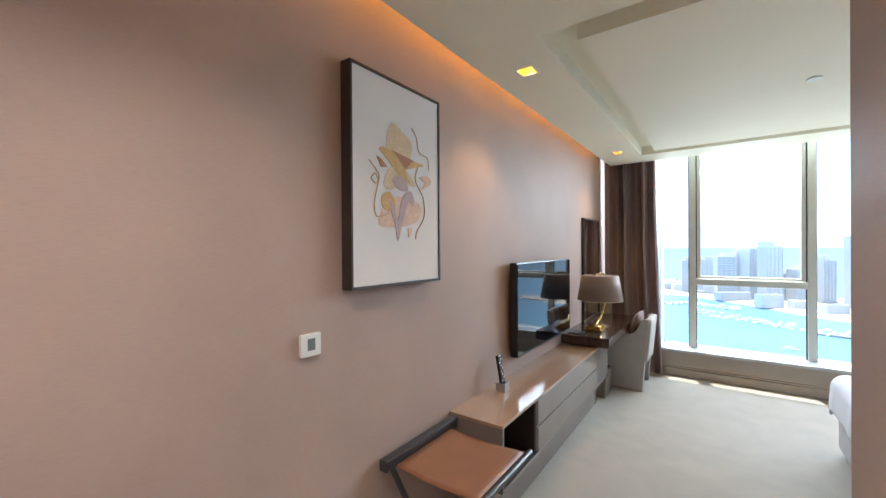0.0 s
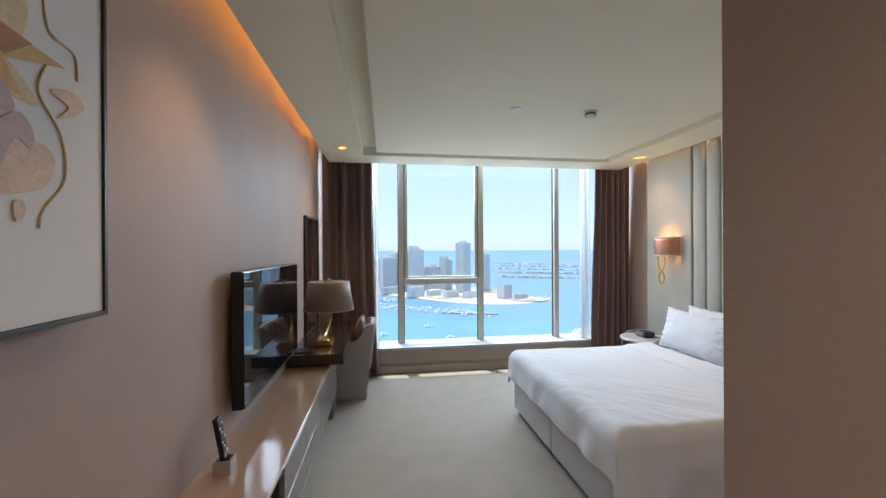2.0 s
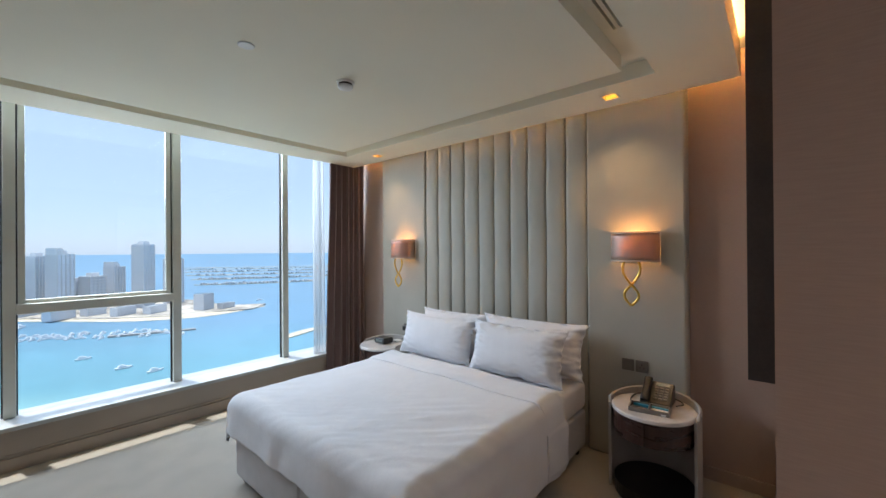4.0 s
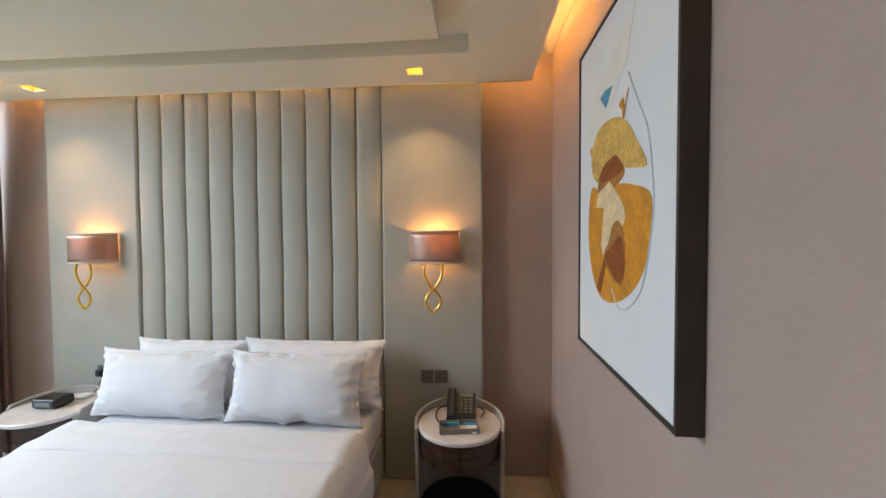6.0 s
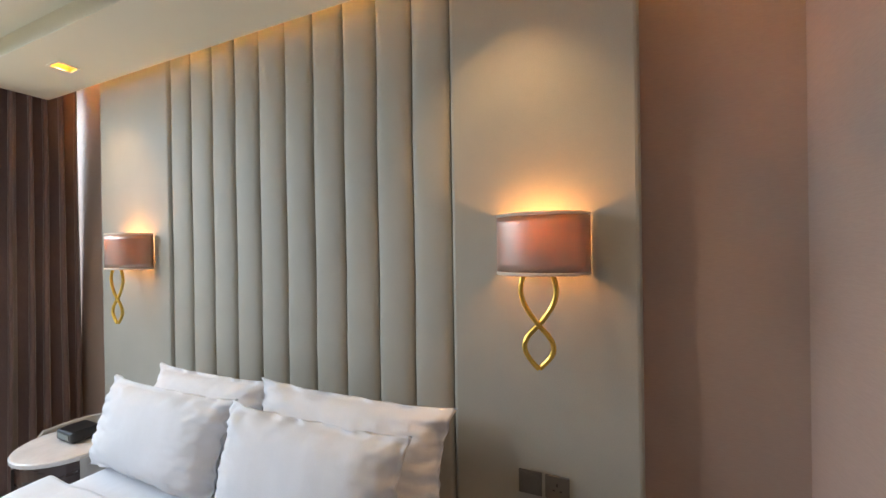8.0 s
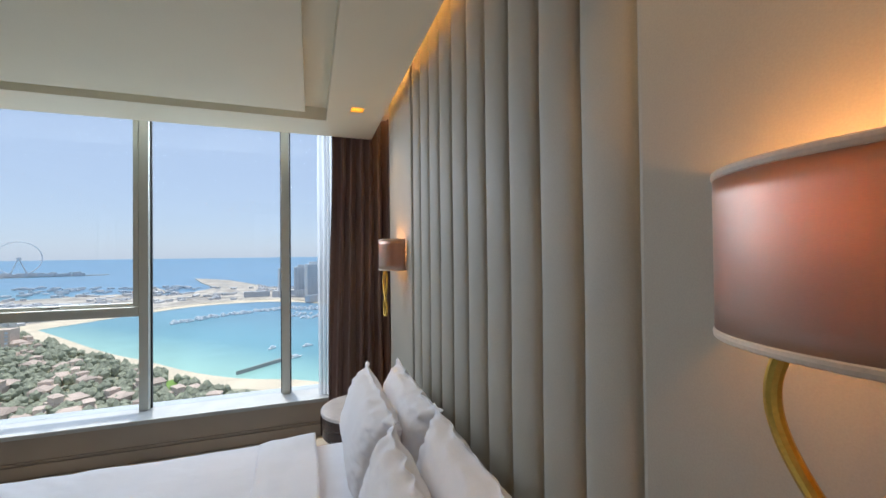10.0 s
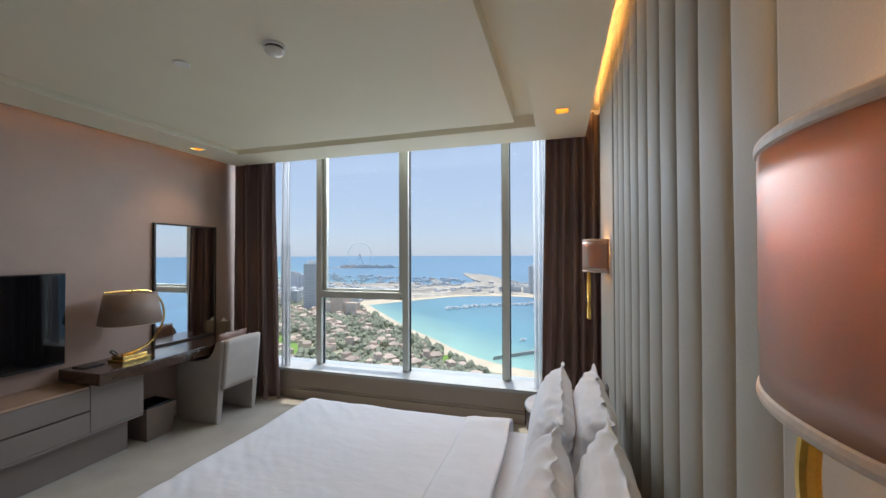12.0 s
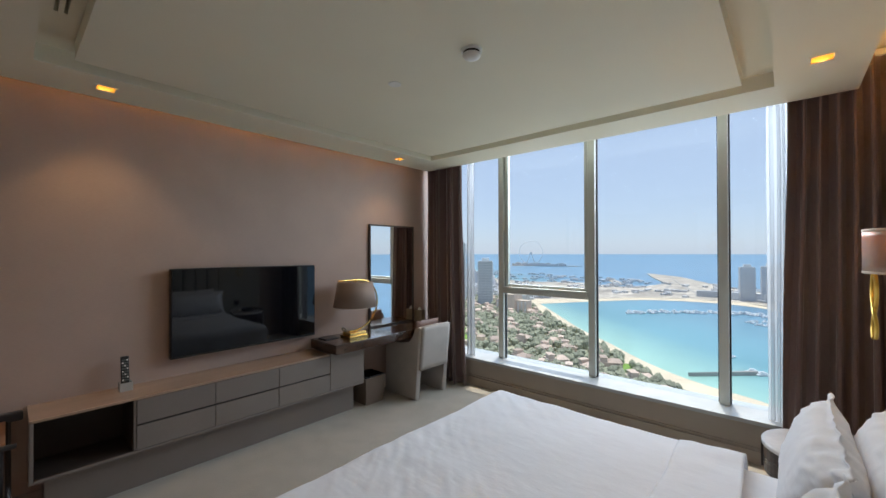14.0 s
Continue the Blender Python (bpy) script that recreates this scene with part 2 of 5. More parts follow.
def slab(x0, x1, y0, y1, z0, z1, holes=(), bm=None):
    """A slab with rectangular holes (x0, x1, y0, y1) through it."""
    bm = bm or bmesh.new()
    xs = sorted({x0, x1, *(h[0] for h in holes), *(h[1] for h in holes)})
    ys = sorted({y0, y1, *(h[2] for h in holes), *(h[3] for h in holes)})

    def solid(i, j):
        if not (0 <= i < len(xs) - 1 and 0 <= j < len(ys) - 1):
            return False
        cx, cy = (xs[i] + xs[i + 1]) / 2, (ys[j] + ys[j + 1]) / 2
        return not any(h[0] < cx < h[1] and h[2] < cy < h[3] for h in holes)

    keep = {}

    def v(*p):
        if p not in keep:
            keep[p] = bm.verts.new(p)
        return keep[p]

    for i in range(len(xs) - 1):
        for j in range(len(ys) - 1):
            if not solid(i, j):
                continue
            a, b, c, d = xs[i], xs[i + 1], ys[j], ys[j + 1]
            bm.faces.new([v(a, c, z0), v(a, d, z0), v(b, d, z0), v(b, c, z0)])
            bm.faces.new([v(a, c, z1), v(b, c, z1), v(b, d, z1), v(a, d, z1)])
            for ok, p, q in ((solid(i - 1, j), (a, c), (a, d)), (solid(i + 1, j), (b, d), (b, c)), (solid(i, j - 1), (b, c), (a, c)), (solid(i, j + 1), (a, d), (b, d))):
                if not ok:
                    bm.faces.new([v(*p, z0), v(*p, z1), v(*q, z1), v(*q, z0)])
    return bm


def lathe(profile, centre, n=32, sx=1.0, sy=1.0, a0=0.0, a1=360.0, bm=None):
    """Turns (radius, z) points round an upright axis."""
    bm = bm or bmesh.new()
    full = a1 - a0 >= 360
    rings = []
    for k in range(n if full else n + 1):
        a = radians(a0 + (a1 - a0) * k / n)
        rings.append([bm.verts.new((centre[0] + r * sx * math.cos(a), centre[1] + r * sy * math.sin(a), centre[2] + z)) for r, z in profile])
    for k in range(n):
        p, q = rings[k], rings[(k + 1) % len(rings)]
        for i in range(len(profile) - 1):
            bm.faces.new([p[i], q[i], q[i + 1], p[i + 1]])
    bmesh.ops.remove_doubles(bm, verts=bm.verts[:], dist=1e-5)
    return bm


def tube(points, radius, n=10, closed=False, bm=None, flat=1.0, side=None):
    """A rod of round or oval section along points."""
    bm = bm or bmesh.new()
    pts = [Vector(p) for p in points]
    rings = []
    for i, p in enumerate(pts):
        a = pts[i - 1] if i or closed else p
        b = pts[(i + 1) % len(pts)] if closed or i + 1 < len(pts) else p
        d = (b - a).normalized()
        up = side or (Vector((0, 0, 1)) if abs(d.z) < 0.9 else Vector((1, 0, 0)))
        s = d.cross(up).normalized()
        t = s.cross(d)
        rings.append([bm.verts.new(p + radius * (math.cos(2 * math.pi * k / n) * s + flat * math.sin(2 * math.pi * k / n) * t)) for k in range(n)])
    for i in range(len(rings) if closed else len(rings) - 1):
        p, q = rings[i], rings[(i + 1) % len(rings)]
        for k in range(n):
            bm.faces.new([p[k], p[(k + 1) % n], q[(k + 1) % n], q[k]])
    if not closed:
        bm.faces.new(rings[0][::-1])
        bm.faces.new(rings[-1])
    return bm


def spline(points, n=8, closed=True):
    """A smooth line through points."""
    out, c = [], len(points)
    for i in range(c if closed else c - 1):
        p = [Vector(points[(i + k) % c if closed else min(max(i + k, 0), c - 1)]) for k in (-1, 0, 1, 2)]
        for j in range(n):
            t = j / n
            out.append(0.5 * (2 * p[1] + (p[2] - p[0]) * t + (2 * p[0] - 5 * p[1] + 4 * p[2] - p[3]) * t * t + (3 * p[1] - p[0] - 3 * p[2] + p[3]) * t ** 3))
    if not closed:
        out.append(Vector(points[-1]))
    return out


def grid(nu, nv, place):
    """A sheet of nu x nv cells, with place(u, v) for u and v from 0 to 1."""
    bm = bmesh.new()
    vs = [[bm.verts.new(place(i / nu, j / nv)) for j in range(nv + 1)] for i in range(nu + 1)]
    for i in range(nu):
        for j in range(nv):
            bm.faces.new([vs[i][j], vs[i + 1][j], vs[i + 1][j + 1], vs[i][j + 1]])
    return bm


def n3(x, y, z):
    return noise.noise(Vector((x, y, z)))


# ---- large structure ----
C = 2.70  # underside of the soffit
TOP = 2.96
EAST, SOUTH, CORR, BACK = 4.24, 1.69, 1.58, -1.4
floor = structure("floor", box(-0.15, 4.45, BACK - 0.15, 6.0, -0.12, 0.0), M["carpet"], "pale grey-beige cut-pile carpet with worn shading")
structure("wall_west", box(-0.15, 0.0, BACK, 6.42, 0.0, TOP), M["wallpaper"], "taupe woven wallpaper wall behind the television")
structure("wall_east", box(EAST, EAST + 0.15, SOUTH - 0.14, 6.42, 0.0, TOP), M["wallpaper"], "taupe woven wallpaper wall behind the bed")
structure("wall_south", box(CORR, EAST, SOUTH - 0.14, SOUTH, 0.0, TOP), M["wallpaper"], "taupe woven wallpaper wall opposite the window")
structure("wall_corridor", box(CORR, CORR + 0.14, BACK, SOUTH - 0.14, 0.0, TOP), M["wallpaper"], "taupe wallpaper wall of the entrance passage")
structure("wall_end", box(-0.15, CORR + 0.14, BACK - 0.15, BACK, 0.0, TOP), M["wallpaper"], "plain wall closing the passage")
structure("wall_north", box(-0.15, EAST + 0.15, 6.0, 6.42, -0.12, 0.30), M["panel"], "taupe panelled wall under the window")
structure("wall_header", box(0.0, EAST, 6.16, 6.30, 2.86, TOP), M["ceiling"], "white window head")

DOWN = [(0.365, 5.138), (0.365, 2.581), (3.824, 5.140), (3.824, 2.582)]
DH = 0.052
# Two assumed downlights, out of view, added to brighten the passage walls
PASSAGE_ADDED = [(0.80, -0.45), (0.80, 0.62)]
holes = [(x - DH, x + DH, y - DH, y + DH) for x, y in DOWN]
bm = slab(0.13, 4.03, 1.858, 5.86, C, 2.90, [(0.567, 3.617, 2.25, 5.445), *holes])
slab(0.13, 1.44, BACK, 1.858, C, 2.90, [(x - DH, x + DH, y - DH, y + DH) for x, y in PASSAGE_ADDED], bm=bm)
slab(0.722, 3.46, 2.402, 5.29, C, 2.90, bm=bm)
slab(0.567, 3.617, 2.25, 5.445, 2.80, 2.898, [(0.722, 3.46, 2.402, 5.29), (1.04, 3.14, 2.30, 2.315), (1.04, 3.14, 2.335, 2.35)], bm=bm)
slab(-0.15, EAST + 0.15, BACK - 0.15, 6.30, TOP, TOP + 0.12, bm=bm)
structure("ceiling", bm, M["ceiling"], "cream painted ceiling with recessed groove tray")

structure("baseboard", box(0.0, 0.014, BACK, 5.95, 0.0, 0.09, 0.003), M["base"], "taupe painted skirting")
structure("baseboard", box(CORR, EAST, SOUTH, SOUTH + 0.014, 0.0, 0.09, 0.003), M["base"], "taupe painted skirting")
structure("baseboard", box(EAST - 0.014, EAST, SOUTH + 0.014, 2.16, 0.0, 0.09, 0.003), M["base"], "taupe painted skirting")
structure("baseboard", box(0.02, EAST - 0.02, 5.984, 6.0, 0.0, 0.10, 0.004), M["panel"], "taupe skirting under the window")
structure("trim", box(0.02, EAST - 0.02, 5.99, 6.0, 0.115, 0.125, 0.002), M["panel"], "thin moulding under the window")

# ---- window ----
win = thing("window_1", (2.12, 6.24, 0.33), "wide tower window with grey aluminium mullions", "window", kind="structure")
part("window_sill", box(0.0, EAST, 5.975, 6.40, 0.300, 0.335, 0.006), M["sill"], win, "pale polished stone sill")
MULL = [1.03, 2.145, 3.265]
for x in MULL:
    m = part("mullion", box(x - 0.035, x + 0.035, 6.205, 6.30, 0.335, 2.86, 0.004), M["frame"], win)
    part("gasket", box(x - 0.046, x - 0.035, 6.25, 6.275, 0.335, 2.86), M["gasket"], m)
    part("gasket", box(x + 0.035, x + 0.046, 6.25, 6.275, 0.335, 2.86), M["gasket"], m)
part("jamb", box(0.0, 0.11, 6.205, 6.30, 0.335, 2.86, 0.004), M["frame"], win)
part("jamb", box(EAST - 0.06, EAST, 6.205, 6.30, 0.335, 2.86, 0.004), M["frame"], win)
part("transom", box(MULL[0] + 0.036, MULL[1] - 0.036, 6.19, 6.30, 1.135, 1.215, 0.006), M["frame"], win)
sx0, sx1 = MULL[0] + 0.047, MULL[1] - 0.047
sb = box(sx0, sx0 + 0.04, 6.235, 6.28, 1.217, 2.855, 0.003)
box(sx1 - 0.04, sx1, 6.235, 6.28, 1.217, 2.855, 0.003, sb)
box(sx0 + 0.04, sx1 - 0.04, 6.236, 6.279, 1.217, 1.245, 0.003, sb)
box(sx0 + 0.04, sx1 - 0.04, 6.236, 6.279, 2.83, 2.855, 0.003, sb)
part("sash_frame", sb, M["frame"], win)
hb_ = box(1.49, 1.61, 6.15, 6.165, 1.232, 1.250, 0.004)
box(1.535, 1.565, 6.15, 6.20, 1.222, 1.248, 0.004, hb_)
part("window_handle", hb_, M["frame"], win, "grey lever handle")
for a, b, c, d in ((0.11, MULL[0] - 0.036, 0.335, 2.86), (MULL[0] + 0.036, MULL[1] - 0.036, 0.335, 1.134), (MULL[0] + 0.088, MULL[1] - 0.088, 1.246, 2.829),
                   (MULL[1] + 0.036, MULL[2] - 0.036, 0.335, 2.86), (MULL[2] + 0.036, EAST - 0.06, 0.335, 2.86)):
    p = part("pane", box(a, b, 6.258, 6.266, c, d), M["glass"], win)
    p.visible_shadow = False

# ---- cove lighting and ceiling fittings ----
for n_, b in (("west", (0.150, 0.165, BACK + 0.1, 5.80)), ("east", (3.995, 4.010, 1.90, 5.80)), ("south", (1.60, 4.0, 1.878, 1.893))):
    tagged(part("cove_strip_light", box(*b, 2.901, 2.907), M["led"] if n_ == "west" else M["led_east"]), "warm strip light hidden on the soffit edge", "strip light", "cove strip lights")

# The last two are the added passage lamps: stronger, wider and whiter
for i, (x, y) in enumerate(DOWN + PASSAGE_ADDED):
    d = thing("recessed_downlight", (x, y, C), "square recessed amber downlight in the soffit", "downlight", "soffit downlights")
    part("trim", slab(x - 0.058, x + 0.058, y - 0.058, y + 0.058, C - 0.004, C - 0.0005, [(x - 0.047, x + 0.047, y - 0.047, y + 0.047)]), M["ceiling"], d, "white square rim")
    hs = slab(x - 0.0515, x + 0.0515, y - 0.0515, y + 0.0515, C + 0.001, C + 0.09, [(x - 0.045, x + 0.045, y - 0.045, y + 0.045)])
    part("housing", hs, M["downlight_box"], d, "gold reflector")
    part("bulb", lathe([(0.0, 0.0), (0.028, 0.0), (0.034, 0.012), (0.034, 0.03), (0.0, 0.03)], (x, y, C + 0.055), 20), M["amber"], d)
    lamp("downlight_beam", "SPOT", look((x, y, C + 0.045), (x, y, 0)), 9 if i < 4 else 19, (1.0, 0.62, 0.28) if i < 4 else (1.0, 0.87, 0.78), spot_size=radians(95 if i < 4 else 160), spot_blend=0.7, shadow_soft_size=0.02)

smoke = thing("smoke_detector", (2.432, 3.779, C), "white round ceiling smoke detector", "smoke detector")
part("base", lathe([(0.0, 0.0), (0.056, 0.0), (0.056, -0.012), (0.0, -0.012)], (2.432, 3.779, C), 28), M["white"], smoke, smooth=False)
part("slots", lathe([(0.043, -0.012), (0.043, -0.026)], (2.432, 3.779, C), 28), M["inside"], smoke)
part("cap", lathe([(0.0, -0.024), (0.047, -0.024), (0.048, -0.031), (0.040, -0.043), (0.022, -0.050), (0.0, -0.051)], (2.432, 3.779, C), 28), M["white"], smoke, smooth=True)
spr = thing("sprinkler_cover", (1.819, 3.783, C), "white round sprinkler cover plate", "sprinkler")
part("plate", lathe([(0.0, -0.008), (0.036, -0.008), (0.041, -0.005), (0.041, -0.002), (0.0, -0.001)], (1.819, 3.783, C), 28), M["white"], spr)

# ---- headboard ----
HX = 4.105
hb = thing("headboard_panel", (4.17, 3.767, 0.0), "full-height grey-beige leather headboard with upright padded channels", "headboard")
part("side_panel", box(HX, EAST - 0.001, 2.17, 2.862, 0.0, 2.94, 0.018, seg=3), M["leather"], hb, smooth=False)
part("side_panel", box(HX, EAST - 0.001, 4.672, 5.40, 0.0, 2.94, 0.018, seg=3), M["leather"], hb)
part("backing", box(HX + 0.03, EAST - 0.001, 2.864, 4.670, 0.0, 2.94), M["seam"], hb)
CW = (4.669 - 2.865) / 10


def channel_mesh():
    """One padded upright channel, rounded across its width."""
    prof = []
    for k in range(13):
        a = math.pi * k / 12
        prof.append((-0.030 * math.sin(a) ** 0.6, -math.cos(a) * (CW / 2 - 0.0025)))
    zs = [0.0, 0.3, 0.6, 0.9, 1.2, 1.5, 1.8, 2.1, 2.4, 2.7, 2.94]
    bm = bmesh.new()
    rows = []
    for i, z in enumerate(zs):
        wob = 0.0025 * math.sin(i * 2.1)
        rows.append([bm.verts.new((x, y + wob, z)) for x, y in prof])
    for i in range(len(zs) - 1):
        for k in range(12):
            bm.faces.new([rows[i][k], rows[i][k + 1], rows[i + 1][k + 1], rows[i + 1][k]])
    me = bpy.data.meshes.new("channel")
    bmesh.ops.recalc_face_normals(bm, faces=bm.faces)
    bm.to_mesh(me)
    bm.free()
    me.materials.append(M["leather"])
    for f in me.polygons:
        f.use_smooth = True
    return me


channel = channel_mesh()
for k in range(10):
    ob = new("channel", channel)
    ob.parent = hb
    ob.location = Vector((HX + 0.03, 2.865 + CW * (k + 0.5), 0.0)) - Vector((4.17, 3.767, 0.0))

# ---- bed ----
BX0, BX1, BY0, BY1 = 2.06, 4.07, 2.86, 4.58
bed = thing("divan_bed", (3.06, 3.72, 0.0), "double divan bed with pale grey upholstered base in two halves", "bed")
for y0, y1 in ((BY0, 3.715), (3.725, BY1)):
    base = part("divan_base", box(BX0, BX1 - 0.02, y0, y1, 0.055, 0.34, 0.018, seg=3), M["divan"], bed)
    for x in (BX0 + 0.06, BX1 - 0.1):
        for y in (y0 + 0.05, y1 - 0.05):
            part("castor", lathe([(0.0, 0.0), (0.02, 0.0), (0.024, 0.008), (0.024, 0.02), (0.012, 0.028), (0.012, 0.056), (0.0, 0.056)], (x, y, 0.0), 14), M["black"], base, "black castor")
part("mattress", box(BX0 + 0.02, BX1, BY0, BY1, 0.341, 0.575, 0.05, seg=4), M["linen"], bed, "mattress in a white fitted sheet", smooth=True)


def hang(d, r):
    """Offset and drop of cloth that has gone d past an edge rounded by r."""
    if d <= 0:
        return 0.0, 0.0
    if d < r * math.pi / 2:
        return r * math.sin(d / r), r * (1 - math.cos(d / r))
    return r, r + d - r * math.pi / 2


def duvet_at(s, t):
    """Place of the duvet's point s along the bed and t across it, both in metres of cloth."""
    x0, y0, y1, r = BX0 + 0.055, BY0 + 0.045, BY1 - 0.045, 0.075
    dx, dn, df = max(0.0, x0 - s), max(0.0, y0 - t), max(0.0, t - y1)
    ox, hx = hang(dx, r)
    on, hn = hang(dn, r)
    of, hf = hang(df, r)
    drop = max(hx, hn, hf) + 0.35 * min(hx, max(hn, hf))
    x = max(s, x0) - ox
    y = min(max(t, y0), y1) - on + of
    top = 0.612 + 0.010 * n3(s * 2.1, t * 2.3, 0.3) + 0.004 * n3(s * 5, t * 2.2, 2.0) + 0.006 * n3(s * 1.5 + t * 4.5, t * 2.5 - s * 5, 5.0) * abs(n3(s * 1.3, t * 1.3, 9.0)) * 2
    way = s * 0.8 - t * 0.6
    top += 0.011 * (1 - abs(n3(way * 1.6, (s + t) * 5.5, 11.0)) * 2.2) * max(0.0, n3(s * 1.1, t * 1.1, 14.0) + 0.25)
    top += 0.0035 * (1 - abs(n3(way * 3, (s + t) * 12, 12.0)) * 2) * max(0.0, 1.0 - abs(s - x0) * 1.6)
    edge = min(1.0, drop / 0.2)
    fold = 0.009 * edge * math.sin(13 * (s if max(hn, hf) > hx else t) + 2.5 * n3(s * 2, t * 2, 1.0))
    ripple = 0.012 * edge * n3(s * 6, t * 6, 8.0)
    out = fold + ripple + 0.022 * edge
    if hx > 0:
        x -= out * (hx / (hx + hn + hf))
    if hn > 0:
        y -= out * (hn / (hx + hn + hf))
    if hf > 0:
        y += out * (hf / (hx + hn + hf))
    return Vector((x, y, max(0.13, top - drop)))


SX0, SX1, TY0, TY1 = BX0 - 0.24, 3.50, BY0 - 0.52, BY1 + 0.24
FOLD = 3.24
duvet = part("duvet", grid(150, 180, lambda u, v: duvet_at(SX0 + (SX1 - SX0) * u, TY0 + (0.06 * math.sin(u * 3.1)) * (1 - v) + (TY1 - TY0) * v)), M["linen"], None, smooth=True, thick=0.022)
tagged(duvet, "white cotton duvet spread over the bed, softly creased", "duvet")
fold_ = part("sheet_fold", grid(20, 130, lambda u, v: duvet_at(FOLD + (3.52 - FOLD) * u + 0.018 * n3(v * 5, 3.0, 1.0), TY0 + 0.04 + (TY1 - TY0 - 0.08) * v) + Vector((0, -0.012 if v < 0.12 else 0.0, 0.012 + 0.010 * min(1.0, u * 5) + 0.005 * n3(u * 4, v * 14, 6.0)))), M["linen"], duvet, smooth=True, thick=0.012)


def pillow(name, y0, y1, zb, zt, xb, xt, thick, seed, label):
    """A plump pillow with a flat flange round it, leaning on the headboard."""
    a = Vector((0, (y1 - y0) / 2, 0))
    b = Vector(((xt - xb) / 2, 0, (zt - zb) / 2))
    c = Vector(((xb + xt) / 2, (y0 + y1) / 2, (zb + zt) / 2))
    nrm = a.cross(b).normalized()
    if nrm.x > 0:
        nrm = -nrm
    bm = bmesh.new()
    N, K = 60, 46
    for side in (1, -1):
        rows = []
        for i in range(N + 1):
            row = []
            for j in range(K + 1):
                u, v = 2 * i / N - 1, 2 * j / K - 1
                fu, fv = max(0.0, 1 - (abs(u) / 0.925) ** 3.4), max(0.0, 1 - (abs(v) / 0.89) ** 2.8)
                puff = (fu * fv) ** 0.5
                rim = min(1.0, 14 * (1 - max(abs(u), abs(v))))
                sag = 1 - 0.09 * (1 - v * v) * (abs(u) ** 3)
                pinch = 1 - 0.085 * (1 - u ** 4) * abs(v) ** 4
                crease = (0.007 * n3(u * 1.6 + seed, v * 1.6, side) + 0.008 * (u ** 4 + 0.6 * v ** 4) * n3(u * 9 + seed, v * 7, 4) + 0.010 * (1 - 2.4 * abs(n3(u * 4 + seed, v * 9 + u * 3, 15))) * abs(u) ** 3 + 0.010 * (1 - abs(n3(u * 5 + v * 4 + seed, v * 5 - u * 3, 7))) * u * u + 0.010 * max(u * u, v * v) ** 2 * n3(u * 13, v * 11 + seed, 2)) * (0.25 + puff)
                corner = 0.026 * n3(u * 6, v * 6 + seed, 9) * (1 - puff)
                d = side * (0.0035 * rim + thick / 2 * puff) + side * crease * rim + corner
                low = 0.02 * (1 - v) / 2 * n3(u * 3, seed, 2)
                row.append(bm.verts.new(c + a * u * sag + b * v * pinch + nrm * d + Vector((0, 0, low))))
            rows.append(row)
        for i in range(N):
            for j in range(K):
                bm.faces.new([rows[i][j], rows[i + 1][j], rows[i + 1][j + 1], rows[i][j + 1]])
    bmesh.ops.remove_doubles(bm, verts=bm.verts[:], dist=0.0012)
    return tagged(part(name, bm, M["linen"], None, smooth=True), label, "pillow", "bed pillows")


pillow("pillow", 3.72, 4.57, 0.60, 1.015, 3.86, 3.985, 0.17, 1.0, "white cotton pillow leaning on the headboard")
pillow("pillow", 2.80, 3.78, 0.60, 1.03, 3.86, 3.975, 0.17, 3.7, "white cotton pillow leaning on the headboard")
pillow("pillow", 3.74, 4.66, 0.575, 0.99, 3.69, 3.81, 0.19, 5.2, "white flanged cotton pillow in front of another")
pillow("pillow", 2.88, 3.755, 0.575, 1.00, 3.675, 3.78, 0.19, 8.9, "white flanged cotton pillow in front of another")

# ---- bedside tables ----


def bedside(cy, group):
    cx, r = 3.80, 0.25
    t = thing("bedside_table", (cx, cy, 0.0), "round bedside table with white marble top and pale curved shell", "bedside table", group)
    part("tabletop", lathe([(0.0, 0.548), (r - 0.006, 0.548), (r, 0.553), (r, 0.570), (r - 0.006, 0.576), (0.0, 0.576)], (cx, cy, 0), 48), M["marble"], t, "white marble top")
    d = part("drawer", lathe([(0.0, 0.40), (r - 0.012, 0.40), (r - 0.010, 0.404), (r - 0.010, 0.545), (0.0, 0.546)], (cx, cy, 0), 48), M["walnut"], t, "dark walnut drum drawer")
    part("seam", box(cx - r - 0.001, cx - r + 0.014, cy - 0.001, cy + 0.001, 0.405, 0.54), M["inside"], d)
    part("base", lathe([(0.0, 0.0), (r - 0.02, 0.0), (r - 0.014, 0.006), (r - 0.014, 0.09), (0.0, 0.092)], (cx, cy, 0), 40), M["black"], t, "black drum foot")
    shell = bmesh.new()
    rows = []
    for k in range(41):
        a = radians(-108 + 216 * k / 40)
        back = math.cos(a)
        hi = 0.60 + 0.03 * max(0.0, back) - (0.03 if abs(k - 20) > 18 else 0.0)
        rows.append([shell.verts.new((cx + q * math.cos(a), cy + q * math.sin(a), z)) for q, z in ((r + 0.004, 0.0), (r + 0.022, 0.0), (r + 0.022, hi - 0.006), (r + 0.013, hi), (r + 0.004, hi - 0.006))])
    for k in range(40):
        for i in range(5):
            shell.faces.new([rows[k][i], rows[k + 1][i], rows[k + 1][(i + 1) % 5], rows[k][(i + 1) % 5]])
    shell.faces.new(rows[0])
    shell.faces.new(rows[-1][::-1])
    part("shell", shell, M["shell"], t, "pale grey leather shell")
    return t


bedside(2.32, "bedside tables")
bedside(5.05, "bedside tables")

